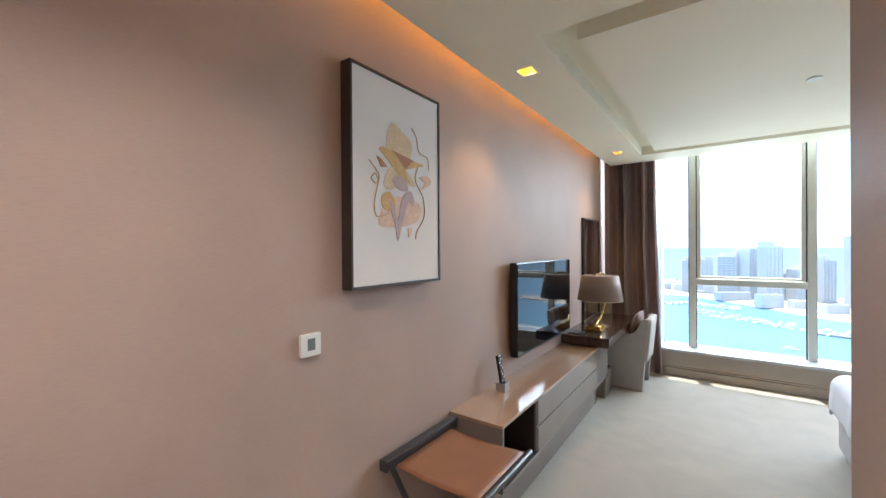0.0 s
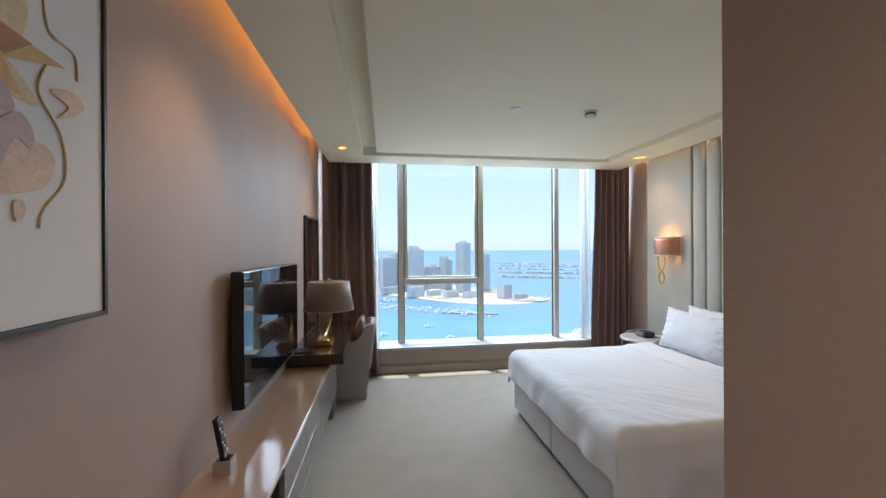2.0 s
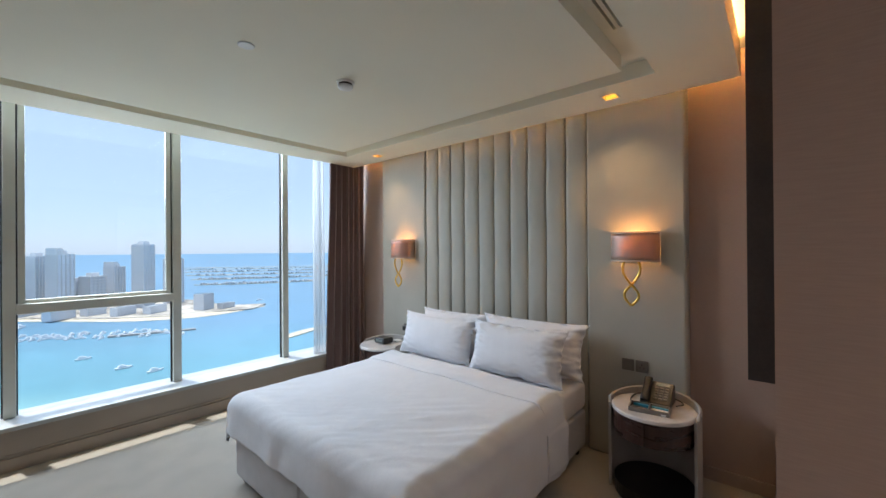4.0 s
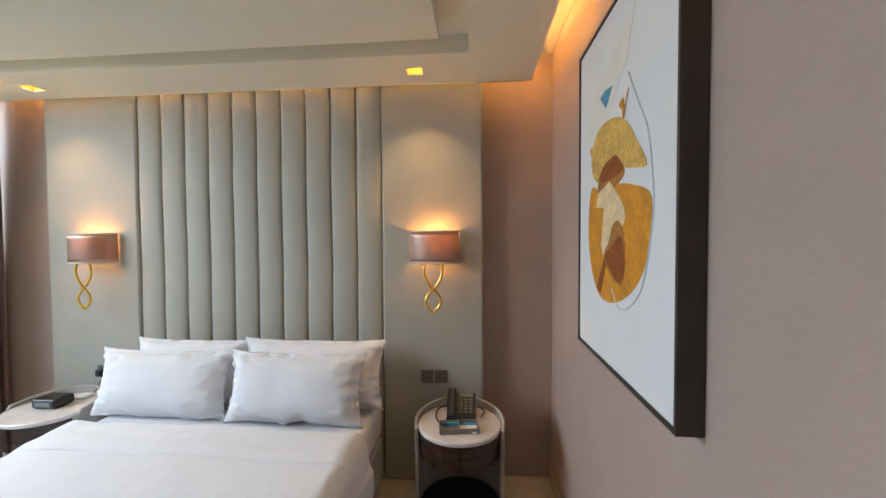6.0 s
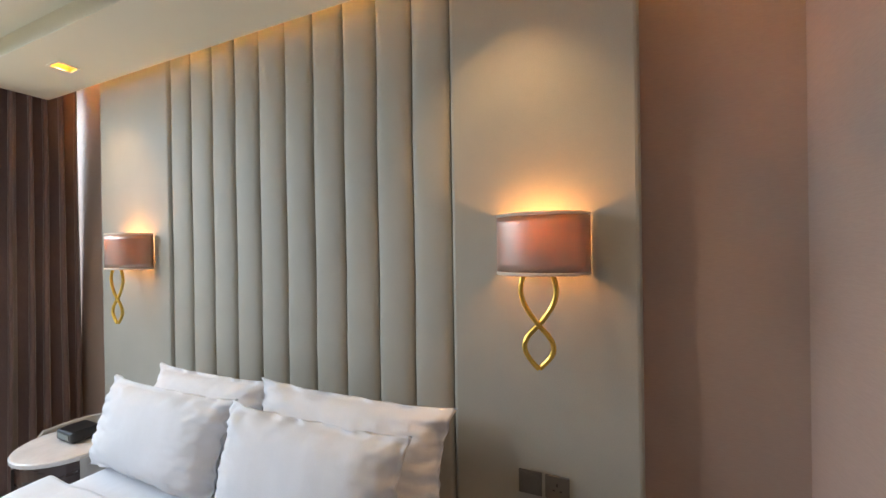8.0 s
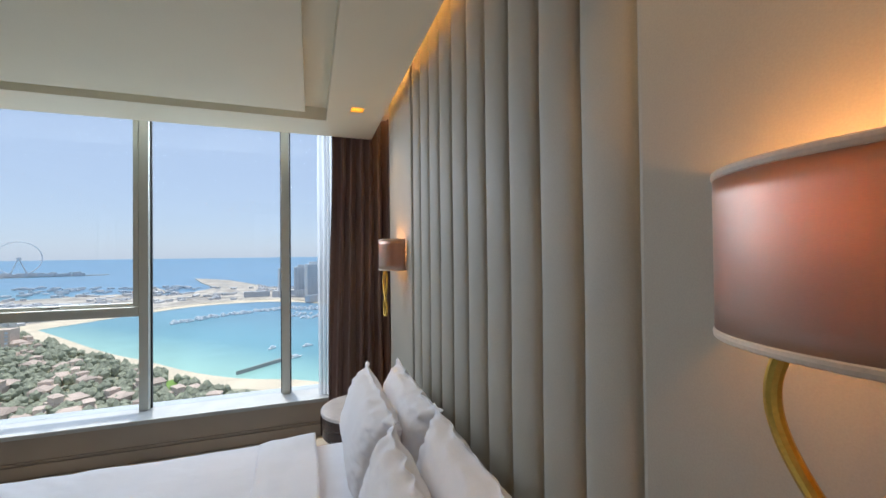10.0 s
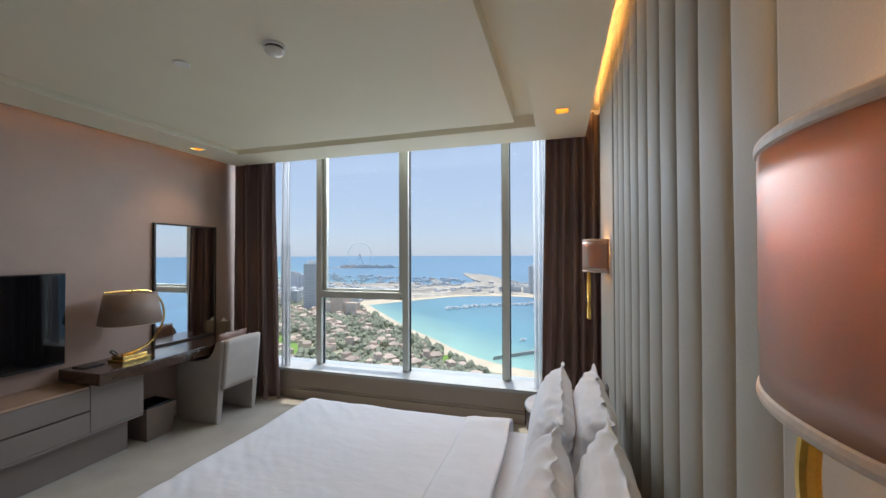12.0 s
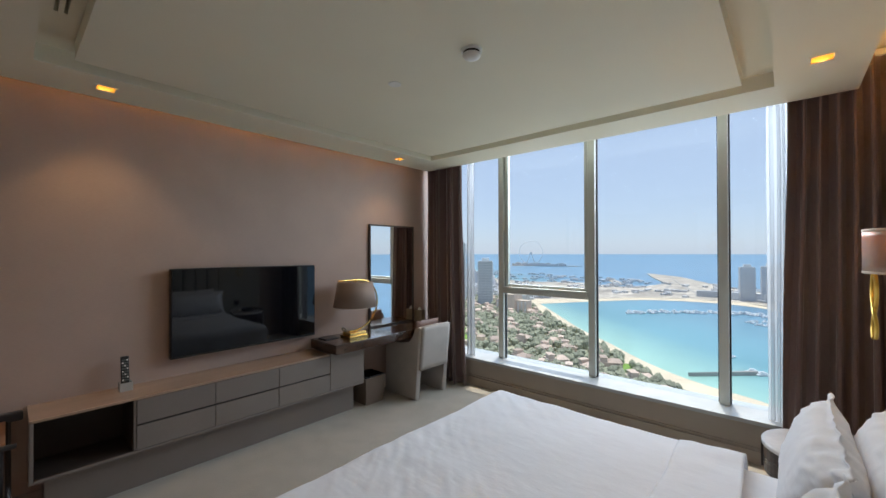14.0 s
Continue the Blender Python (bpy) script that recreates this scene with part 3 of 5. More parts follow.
# telephone
ph = thing("telephone", (3.88, 2.30, 0.576), "black desk telephone with handset, on a bedside table", "telephone")
wedge = bmesh.new()
pv = [wedge.verts.new(p) for p in ((3.80, 2.22, 0.578), (3.97, 2.22, 0.578), (3.97, 2.40, 0.578), (3.80, 2.40, 0.578), (3.80, 2.22, 0.600), (3.93, 2.22, 0.705), (3.93, 2.40, 0.705), (3.80, 2.40, 0.600), (3.97, 2.22, 0.69), (3.97, 2.40, 0.69))]
for f in ((3, 2, 1, 0), (4, 5, 6, 7), (0, 4, 7, 3), (5, 8, 9, 6), (8, 1, 2, 9), (0, 1, 8, 5, 4), (7, 6, 9, 2, 3)):
    wedge.faces.new([pv[i] for i in f])
bmesh.ops.bevel(wedge, geom=wedge.edges[:], offset=0.005, segments=2, affect="EDGES")
body = part("body", wedge, M["black"], ph)
slope = Matrix.Translation((3.80, 2.22, 0.6015)) @ Matrix.Rotation(-math.atan2(0.105, 0.13), 4, "Y")
for i in range(5):
    for j in range(3):
        k = box(0.030 + i * 0.020, 0.042 + i * 0.020, 0.022 + j * 0.030, 0.044 + j * 0.030, 0.0, 0.006, 0.0015)
        k.transform(slope)
        part("key", k, M["grey_leather"], body)
lcd = box(0.134, 0.160, 0.02, 0.105, 0.0, 0.003)
lcd.transform(slope)
part("display", lcd, M["display"], body)
hs = box(-0.006, 0.165, 0.125, 0.172, 0.012, 0.042, 0.014, seg=3)
box(-0.012, 0.040, 0.122, 0.175, 0.004, 0.04, 0.012, hs)
box(0.125, 0.176, 0.122, 0.175, 0.004, 0.04, 0.012, hs)
hs.transform(slope)
part("handset", hs, M["black"], ph)
part("cord", tube(spline([(3.80, 2.395, 0.59), (3.76, 2.43, 0.582), (3.86, 2.47, 0.582), (3.99, 2.44, 0.583), (4.02, 2.25, 0.583), (3.95, 2.17, 0.583), (3.83, 2.19, 0.60)], 8, False), 0.0045, 8), M["black"], ph)

# stationery tray
st = thing("stationery_tray", (3.70, 2.32, 0.577), "grey leather two-part tray with a white notepad and blue card", "tray")
tr = slab(3.645, 3.765, 2.205, 2.435, 0.579, 0.606, [(3.653, 3.757, 2.213, 2.316), (3.653, 3.757, 2.324, 2.427)])
box(3.646, 3.764, 2.206, 2.434, 0.5775, 0.5785, 0, tr)
tr.transform(Matrix.Translation((3.705, 2.32, 0)) @ Matrix.Rotation(radians(8), 4, "Z") @ Matrix.Translation((-3.705, -2.32, 0)))
part("tray", tr, M["grey_leather"], st)
nb = box(3.655, 3.735, 2.216, 2.313, 0.580, 0.590)
part("notepad", nb, M["paper_card"], st)
part("blue_card", box(3.737, 3.752, 2.216, 2.313, 0.580, 0.597), M["blue_card"], st)
part("blue_card", box(3.737, 3.752, 2.328, 2.422, 0.580, 0.597), M["blue_card"], st)

# clock radio, on the far bedside table
cr = thing("clock_radio", (3.83, 5.07, 0.576), "black clock radio on a marble bedside table", "clock")
part("case", box(3.76, 3.90, 4.98, 5.15, 0.580, 0.642, 0.016, seg=3), M["black"], cr)
part("display", box(3.7575, 3.7605, 5.01, 5.12, 0.598, 0.625), M["display"], cr)
part("foot", box(3.78, 3.88, 5.0, 5.13, 0.5765, 0.581), M["black"], cr)
part("cord", tube(spline([(3.90, 5.06, 0.59), (3.98, 5.02, 0.582), (4.02, 4.98, 0.585), (4.075, 4.97, 0.66)], 8, False), 0.003, 6), M["black"], cr)
np_ = thing("paper_pad", (3.80, 5.25, 0.577), "small pink and white paper pad", "paper")
part("sheet", box(3.93, 4.02, 4.96, 5.04, 0.5775, 0.590, 0.001), M["paper_card"], np_)

# ---- sockets and switches ----


def plate(y, z, label, category, cover=True, plug=False):
    s = thing("wall_socket", (HX, y, z), label, category, "headboard sockets")
    part("plate", box(HX - 0.009, HX - 0.0005, y - 0.043, y + 0.043, z - 0.043, z + 0.043, 0.002), M["steel"], s)
    if cover:
        part("rocker", box(HX - 0.013, HX - 0.009, y - 0.032, y + 0.032, z - 0.032, z + 0.032, 0.0015), M["steel"], s)
    else:
        part("pin_hole", box(HX - 0.0105, HX - 0.0089, y - 0.003, y + 0.003, z + 0.006, z + 0.018), M["inside"], s)
        part("pin_hole", box(HX - 0.0105, HX - 0.0089, y - 0.017, y - 0.008, z - 0.012, z - 0.007), M["inside"], s)
        part("pin_hole", box(HX - 0.0105, HX - 0.0089, y + 0.008, y + 0.017, z - 0.012, z - 0.007), M["inside"], s)
    if plug:
        part("plug", box(HX - 0.052, HX - 0.011, y - 0.024, y + 0.024, z - 0.03, z + 0.022, 0.008), M["black"], s, "black mains plug")
    return s


plate(2.556, 0.742, "grey metal rocker switch on the headboard", "switch")
plate(2.458, 0.742, "grey metal wall socket on the headboard", "socket", False)
plate(4.975, 0.720, "grey metal wall socket with a black plug", "socket", False, True)

# ---- wall sconces ----


def sconce(cy):
    s = thing("wall_sconce", (HX, cy, 1.55), "brass figure-eight wall sconce with a lit copper satin half shade", "wall lamp", "bedside sconces")
    rx, ry = 0.15, 0.165

    def shade_at(u, v):
        a = radians(-90 + 180 * u)
        return Vector((HX - 0.004 - rx * math.cos(a) ** 0.8 if math.cos(a) > 1e-6 else HX - 0.004, cy + ry * math.sin(a), 1.530 + 0.206 * v))

    sh = part("shade", grid(36, 6, shade_at), M["copper"], s, "copper satin half shade", True, 0.002)
    for z in (1.530, 1.736):
        part("rim", tube([shade_at(k / 36, 0) + Vector((-0.001, 0, z - 1.530)) for k in range(37)], 0.0025, 8, flat=2.4), M["trim"], sh)
    x = 3.990

    def strand(side):
        pts = []
        for k in range(45):
            q = k / 44
            s_ = 0.11 + 0.89 * q
            w = 0.060 if s_ < 0.5 else 0.049
            z = 1.545 - 0.190 * (s_ - 0.11) / 0.39 if s_ < 0.5 else 1.355 - 0.150 * (s_ - 0.5) / 0.5
            pts.append((x + 0.004 * side * math.cos(2 * math.pi * s_), cy + side * w * math.copysign(abs(math.sin(2 * math.pi * s_)), math.sin(2 * math.pi * s_)), z))
        return pts

    arm = tube(strand(1), 0.009, 10, flat=0.9, side=Vector((1, 0, 0)))
    tube(strand(-1), 0.009, 10, bm=arm, flat=0.9, side=Vector((1, 0, 0)))
    part("bracket", arm, M["gold"], s, "brushed gold figure-eight bracket")
    rod = tube([(x, cy, 1.525), (x + 0.01, cy, 1.56), (HX - 0.012, cy, 1.575)], 0.006, 8)
    box(HX - 0.012, HX - 0.0005, cy - 0.035, cy + 0.035, 1.54, 1.66, 0.004, rod)
    part("back_plate", rod, M["gold"], s)
    part("bulb", lathe([(0.0, -0.02), (0.012, -0.015), (0.022, 0.01), (0.02, 0.03), (0.0, 0.045)], (HX - 0.055, cy, 1.635), 16), M["amber"], s, smooth=True)
    lamp("sconce_light", "POINT", pose(HX - 0.085, cy, 1.675), 2.2, (1.0, 0.44, 0.12), shadow_soft_size=0.025)


sconce(2.497)
sconce(4.99)

# ---- media unit ----
UX, UZ = 0.355, 0.648
unit = thing("media_unit", (0.18, 3.45, 0.0), "low taupe lacquer media unit with drawers and an open shelf", "media unit")
part("unit_top", box(0.0, UX, 2.25, 4.239, UZ - 0.018, UZ, 0.003), M["lacquer_top"], unit, "glossy brown top")
part("side_panel", box(0.002, UX - 0.001, 2.251, 2.269, 0.27, UZ - 0.019, 0.002), M["lacquer"], unit)
part("divider", box(0.002, UX - 0.006, 2.738, 2.752, 0.291, UZ - 0.019), M["lacquer"], unit)
part("bottom_panel", box(0.002, UX - 0.001, 2.27, 4.645, 0.27, 0.288, 0.002), M["lacquer"], unit)
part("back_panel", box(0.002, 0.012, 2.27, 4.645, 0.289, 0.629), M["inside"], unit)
# Thin near-black sheets added to darken the open shelf's inner faces
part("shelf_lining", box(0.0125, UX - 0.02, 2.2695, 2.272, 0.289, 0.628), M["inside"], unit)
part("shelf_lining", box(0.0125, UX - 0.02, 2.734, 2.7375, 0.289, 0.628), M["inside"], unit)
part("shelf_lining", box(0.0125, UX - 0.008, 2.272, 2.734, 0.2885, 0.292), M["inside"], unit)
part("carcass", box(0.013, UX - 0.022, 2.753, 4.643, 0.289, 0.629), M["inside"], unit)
for y0, y1 in ((2.754, 3.238), (3.242, 3.738), (3.742, 4.246)):
    for z0, z1 in ((0.291, 0.452), (0.464, 0.627)):
        part("drawer_front", box(UX - 0.021, UX, y0, y1, z0, z1, 0.0025), M["lacquer"], unit)
part("door", box(UX - 0.021, UX, 4.25, 4.645, 0.291, 0.650, 0.0025), M["lacquer"], unit)
part("end_panel", box(0.002, UX - 0.022, 4.630, 4.645, 0.289, 0.650), M["lacquer"], unit)
part("plinth", box(0.002, 0.26, 2.32, 4.58, 0.0, 0.269), M["lacquer"], unit)

# desk
desk = thing("desk", (0.23, 5.0, 0.65), "floating dark gloss wood dressing desk above the media unit", "desk")
part("desktop", box(0.0, 0.463, 4.24, 5.76, 0.729, 0.747, 0.003), M["wood"], desk)
part("apron", box(0.441, 0.4615, 4.2415, 5.76, 0.656, 0.7285, 0.002), M["wood"], desk)
part("end_panel", box(0.0, 0.4405, 4.2415, 4.262, 0.656, 0.7285, 0.002), M["wood"], desk)
part("underside", box(0.0, 0.4405, 4.2625, 5.76, 0.658, 0.670), M["wood"], desk)

# television
tv = thing("television", (0.06, 3.615, 0.80), "large flat black wall-mounted television, switched off", "television")
part("case", box(0.035, 0.092, 3.005, 4.235, 0.800, 1.508, 0.008), M["black"], tv)
part("screen", box(0.0925, 0.0975, 3.012, 4.228, 0.818, 1.500, 0.001), M["screen"], tv, "dark glossy screen")
part("lower_bezel", box(0.0925, 0.0985, 3.012, 4.228, 0.803, 0.8165, 0.001), M["black"], tv)
part("badge", box(0.0985, 0.0992, 3.60, 3.64, 0.806, 0.813), M["steel"], tv)
part("wall_bracket", box(0.001, 0.035, 3.35, 3.88, 1.0, 1.32), M["black"], tv)

# remote in holder
rh = thing("remote_control", (0.11, 2.73, UZ), "black remote control standing in a beige leather holder", "remote control")
hold = slab(0.075, 0.145, 2.695, 2.768, UZ + 0.004, UZ + 0.058, [(0.081, 0.139, 2.701, 2.762)])
box(0.075, 0.145, 2.695, 2.768, UZ + 0.0005, UZ + 0.004, 0, hold)
part("holder", hold, M["shell"], rh, "beige leather holder")
rb = box(-0.011, 0.011, -0.024, 0.024, 0.0, 0.235, 0.006)
lean = Matrix.Translation((0.118, 2.730, UZ + 0.006)) @ Matrix.Rotation(radians(-10), 4, "Y")
rb.transform(lean)
rm = part("remote", rb, M["black"], rh)
for i in range(8):
    for j in range(3):
        k = box(0.0105, 0.013, -0.018 + j * 0.0135, -0.009 + j * 0.0135, 0.062 + i * 0.02, 0.072 + i * 0.02)
        k.transform(lean)
        part("button", k, M["display"] if (i + j) % 3 else M["white"], rm)

# mirror
mi = thing("desk_mirror", (0.02, 5.33, 0.747), "tall mirror in a thin black frame standing on the desk", "mirror")
mf = box(0.001, 0.030, 4.972, 4.990, 0.748, 1.965, 0.002)
box(0.001, 0.030, 5.667, 5.685, 0.748, 1.965, 0.002, mf)
box(0.001, 0.030, 4.9905, 5.6665, 1.947, 1.965, 0.002, mf)
box(0.001, 0.030, 4.9905, 5.6665, 0.748, 0.766, 0.002, mf)
part("frame", mf, M["picframe"], mi)
part("mirror_glass", box(0.005, 0.021, 4.9905, 5.6665, 0.7665, 1.9465), M["mirror"], mi)

# desk lamp
LX, LY = 0.30, 4.575
dl = thing("table_lamp", (0.25, 4.60, 0.747), "brass arc table lamp with a taupe drum shade on the desk", "table lamp")
part("foot", box(0.155, 0.335, 4.49, 4.72, 0.748, 0.772, 0.003), M["brass"], dl)
part("foot", box(0.175, 0.315, 4.505, 4.705, 0.7725, 0.800, 0.003), M["brass"], dl)
arc = [(0.245, 4.545, 0.806), (0.252, 4.64, 0.815), (0.265, 4.75, 0.86), (0.28, 4.83, 0.95), (0.295, 4.865, 1.07), (0.30, 4.85, 1.19), (0.30, 4.79, 1.285), (0.30, 4.70, 1.335), (0.30, 4.575, 1.345), (0.30, 4.365, 1.345)]
part("arm", tube(spline(arc, 8, False), 0.009, 10), M["brass"], dl)
lsh = part("shade", lathe([(0.222, 1.072), (0.180, 1.325)], (LX, LY, 0), 48), M["shade"], dl, "taupe tapered cloth shade", True, 0.003)
part("rim", tube([(LX + 0.222 * math.cos(a), LY + 0.222 * math.sin(a), 1.072) for a in (2 * math.pi * k / 48 for k in range(48))], 0.003, 6, True), M["trim"], lsh)
part("shade_ring", lathe([(0.0, 1.318), (0.178, 1.318), (0.178, 1.321), (0.0, 1.321)], (LX, LY, 0), 32), M["shade"], lsh)
part("finial", lathe([(0.0, 1.32), (0.012, 1.32), (0.012, 1.352), (0.006, 1.358), (0.0, 1.358)], (LX, LY, 0), 14), M["brass"], dl)
part("bulb_holder", lathe([(0.0, 1.20), (0.018, 1.20), (0.018, 1.318), (0.0, 1.318)], (LX, LY, 0), 14), M["brass"], dl)
part("switch_cord", tube(spline([(0.19, 4.53, 0.801), (0.17, 4.50, 0.83), (0.16, 4.53, 0.835), (0.165, 4.56, 0.803)], 6, False), 0.006, 8), M["black"], dl)
pad = thing("leather_folder", (0.12, 4.40, 0.748), "slim black folder on the desk", "folder")
part("cover", box(0.05, 0.19, 4.30, 4.45, 0.748, 0.756, 0.002), M["black"], pad)

tb = thing("tissue_box", (0.09, 5.67, 0.748), "tan leather tissue box on the desk", "tissue box")
part("case", box(0.035, 0.165, 5.69, 5.755, 0.748, 0.89, 0.006), M["tissue"], tb)
tp = grid(8, 8, lambda u, v: Vector((0.08 + 0.04 * u, 5.70 + 0.045 * v, 0.889 + 0.04 * math.sin(u * 3.1) * math.sin(v * 3.1) + 0.008 * n3(u * 5, v * 5, 1))))
part("tissue", tp, M["paper_card"], tb, smooth=True, thick=0.002)

# waste bin
wb = thing("waste_bin", (0.16, 4.80, 0.0), "square brown leather waste bin with a dark liner", "waste bin")
bb = bmesh.new()
for inset, mat_ in ((0.0, 0),):
    ring = []
    for z, d in ((0.0, 0.115), (0.285, 0.135), (0.285, 0.122), (0.02, 0.105)):
        ring.append([bb.verts.new((0.195 + sx * d, 4.825 + sy * d, z)) for sx, sy in ((-1, -1), (1, -1), (1, 1), (-1, 1))])
    for i in range(3):
        for k in range(4):
            bb.faces.new([ring[i][k], ring[i][(k + 1) % 4], ring[i + 1][(k + 1) % 4], ring[i + 1][k]])
    bb.faces.new(ring[0][::-1])
    bb.faces.new(ring[3])
part("bin_body", bb, M["brown_bin"], wb)
lb = bmesh.new()
for z0, z1, d0, d1 in ((0.29, 0.20, 0.121, 0.115), (0.29, 0.30, 0.121, 0.118)):
    a = [lb.verts.new((0.195 + sx * d0, 4.825 + sy * d0, z0)) for sx, sy in ((-1, -1), (1, -1), (1, 1), (-1, 1))]
    b = [lb.verts.new((0.195 + sx * d1, 4.825 + sy * d1, z1)) for sx, sy in ((-1, -1), (1, -1), (1, 1), (-1, 1))]
    for k in range(4):
        lb.faces.new([a[k], a[(k + 1) % 4], b[(k + 1) % 4], b[k]])
part("liner", lb, M["black"], wb, "black plastic liner", thick=0.002)

# desk chair
CY0, CY1, CX0, CX1 = 5.15, 5.66, 0.10, 0.64
ch = thing("desk_chair", (0.37, 5.40, 0.0), "grey-beige upholstered tub chair tucked under the desk", "chair")


def chair_side(y0, y1):
    """Side panel down to the floor, with an arm that sweeps up into the back."""
    bm = bmesh.new()
    outline = [(CX0, 0.0), (CX1 - 0.035, 0.0), (CX1 - 0.01, 0.35), (CX1 + 0.03, 0.80), (CX1 + 0.005, 0.812), (CX1 - 0.045, 0.79)]
    for x, z in ((CX1 - 0.062, 0.73), (CX1 - 0.085, 0.67), (CX1 - 0.12, 0.63), (CX1 - 0.18, 0.607), (CX1 - 0.28, 0.598), (CX0 + 0.02, 0.598), (CX0, 0.58)):
        outline.append((x, z))
    a = [bm.verts.new((x, y0, z)) for x, z in outline]
    b = [bm.verts.new((x, y1, z)) for x, z in outline]
    bm.faces.new(a)
    bm.faces.new(b[::-1])
    for k in range(len(a)):
        bm.faces.new([a[k], b[k], b[(k + 1) % len(a)], a[(k + 1) % len(a)]])
    bmesh.ops.bevel(bm, geom=[e for e in bm.edges if abs(e.verts[0].co.y - e.verts[1].co.y) < 1e-6], offset=0.010, segments=2, affect="EDGES")
    return bm


part("arm", chair_side(CY0, CY0 + 0.065), M["chair"], ch, smooth=False)
part("arm", chair_side(CY1 - 0.065, CY1), M["chair"], ch, smooth=False)


def back_at(u, v):
    z = 0.33 + 0.475 * v
    return Vector((CX1 - 0.012 + 0.045 * v, CY0 + 0.03 + (CY1 - CY0 - 0.06) * u, z + 0.012 * math.sin(math.pi * u) * v))


part("backrest", grid(10, 10, back_at), M["chair"], ch, "padded back open underneath", True, 0.05)
part("seat", box(CX0 + 0.01, CX1 - 0.04, CY0 + 0.067, CY1 - 0.067, 0.34, 0.46, 0.03, seg=3), M["chair"], ch, smooth=True)
cb = bmesh.new()
for side in (1, -1):
    rows = [[cb.verts.new((side * 0.055 * max(0.0, (1 - abs(2 * i / 16 - 1) ** 2.5) * (1 - abs(2 * j / 16 - 1) ** 2.5)) ** 0.6 + 0.006 * n3(i * 0.4, j * 0.4, side), 0.19 * (2 * i / 16 - 1), 0.19 * (2 * j / 16 - 1))) for j in range(17)] for i in range(17)]
    for i in range(16):
        for j in range(16):
            cb.faces.new([rows[i][j], rows[i + 1][j], rows[i + 1][j + 1], rows[i][j + 1]])
bmesh.ops.remove_doubles(cb, verts=cb.verts[:], dist=0.002)
cb.transform(Matrix.Translation((CX1 - 0.13, 5.40, 0.675)) @ Matrix.Rotation(radians(14), 4, "Y"))
tagged(part("scatter_cushion", cb, M["cushion"], None, smooth=True), "brown satin scatter cushion propped on the desk chair", "cushion")

# ---- luggage rack ----
lr = thing("luggage_rack", (0.28, 1.92, 0.0), "folding black luggage rack with brown leather top beside the media unit", "luggage rack")
lt = grid(10, 16, lambda u, v: Vector((0.075 + 0.445 * u, 1.70 + 0.46 * v, 0.598 - 0.012 * math.sin(math.pi * u))))
part("leather_top", lt, M["leather_brown"], lr, "saddle-brown leather top", True, 0.006)
part("rail", box(0.022, 0.072, 1.64, 2.235, 0.585, 0.640, 0.008), M["rackwood"], lr)
part("rail", tube([(0.535, 1.66, 0.588), (0.535, 2.20, 0.588)], 0.014, 12), M["rackwood"], lr)
for y in (1.69, 2.17):
    part("leg", tube([(0.05, y, 0.60), (0.50, y, 0.012)], 0.014, 8), M["rackwood"], lr)
    part("leg", tube([(0.53, y - 0.03, 0.585), (0.08, y - 0.03, 0.012)], 0.014, 8), M["rackwood"], lr)
part("stretcher", tube([(0.42, 1.67, 0.12), (0.42, 2.19, 0.12)], 0.009, 8), M["rackwood"], lr)

# ---- thermostat ----
th = thing("thermostat", (0.0, 1.283, 1.247), "white square thermostat with a grey display", "thermostat")
part("case", box(0.0005, 0.018, 1.237, 1.329, 1.203, 1.292, 0.004), M["white"], th)
part("display", box(0.018, 0.0195, 1.266, 1.300, 1.227, 1.273), M["display"], th, "grey display")

# ---- pictures ----


def art_colour(name, c, spotted=0.0):
    return mat(name, c, 0.75, var=0.10 + spotted, scale=14, fine=70, fine_var=0.08 + spotted, bump=0.05)


A = {k: art_colour("paint_" + k, c, s) for k, c, s in (("straw", (0.70, 0.57, 0.38), 0), ("amber", (0.66, 0.44, 0.20), 0), ("rust", (0.45, 0.23, 0.13), 0), ("mauve", (0.56, 0.42, 0.43), 0), ("peach", (0.73, 0.54, 0.42), 0),
     ("line", (0.58, 0.43, 0.24), 0), ("ochre", (0.64, 0.27, 0.018), 0.05), ("gold", (0.68, 0.41, 0.10), 0.10), ("brown", (0.30, 0.075, 0.01), 0.08), ("sienna", (0.40, 0.17, 0.03), 0.06), ("cream", (0.76, 0.58, 0.34), 0.02), ("blue", (0.10, 0.30, 0.42), 0), ("pale", (0.75, 0.735, 0.67), -0.07), ("grey", (0.58, 0.59, 0.60), 0))}


def flat_shape(points, to_world, lift, smooth=True, closed=True):
    bm = bmesh.new()
    pts = [(p[0], p[1]) for p in (spline([(a, b, 0) for a, b in points], 6) if smooth else points)]
    lo = [bm.verts.new(to_world(a, b, 0.0005)) for a, b in pts]
    hi = [bm.verts.new(to_world(a, b, lift)) for a, b in pts]
    bm.faces.new(hi)
    for k in range(len(pts)):
        bm.faces.new([lo[k], lo[(k + 1) % len(pts)], hi[(k + 1) % len(pts)], hi[k]])
    bm.normal_update()
    bmesh.ops.triangulate(bm, faces=[f for f in bm.faces if len(f.verts) > 4])
    return bm


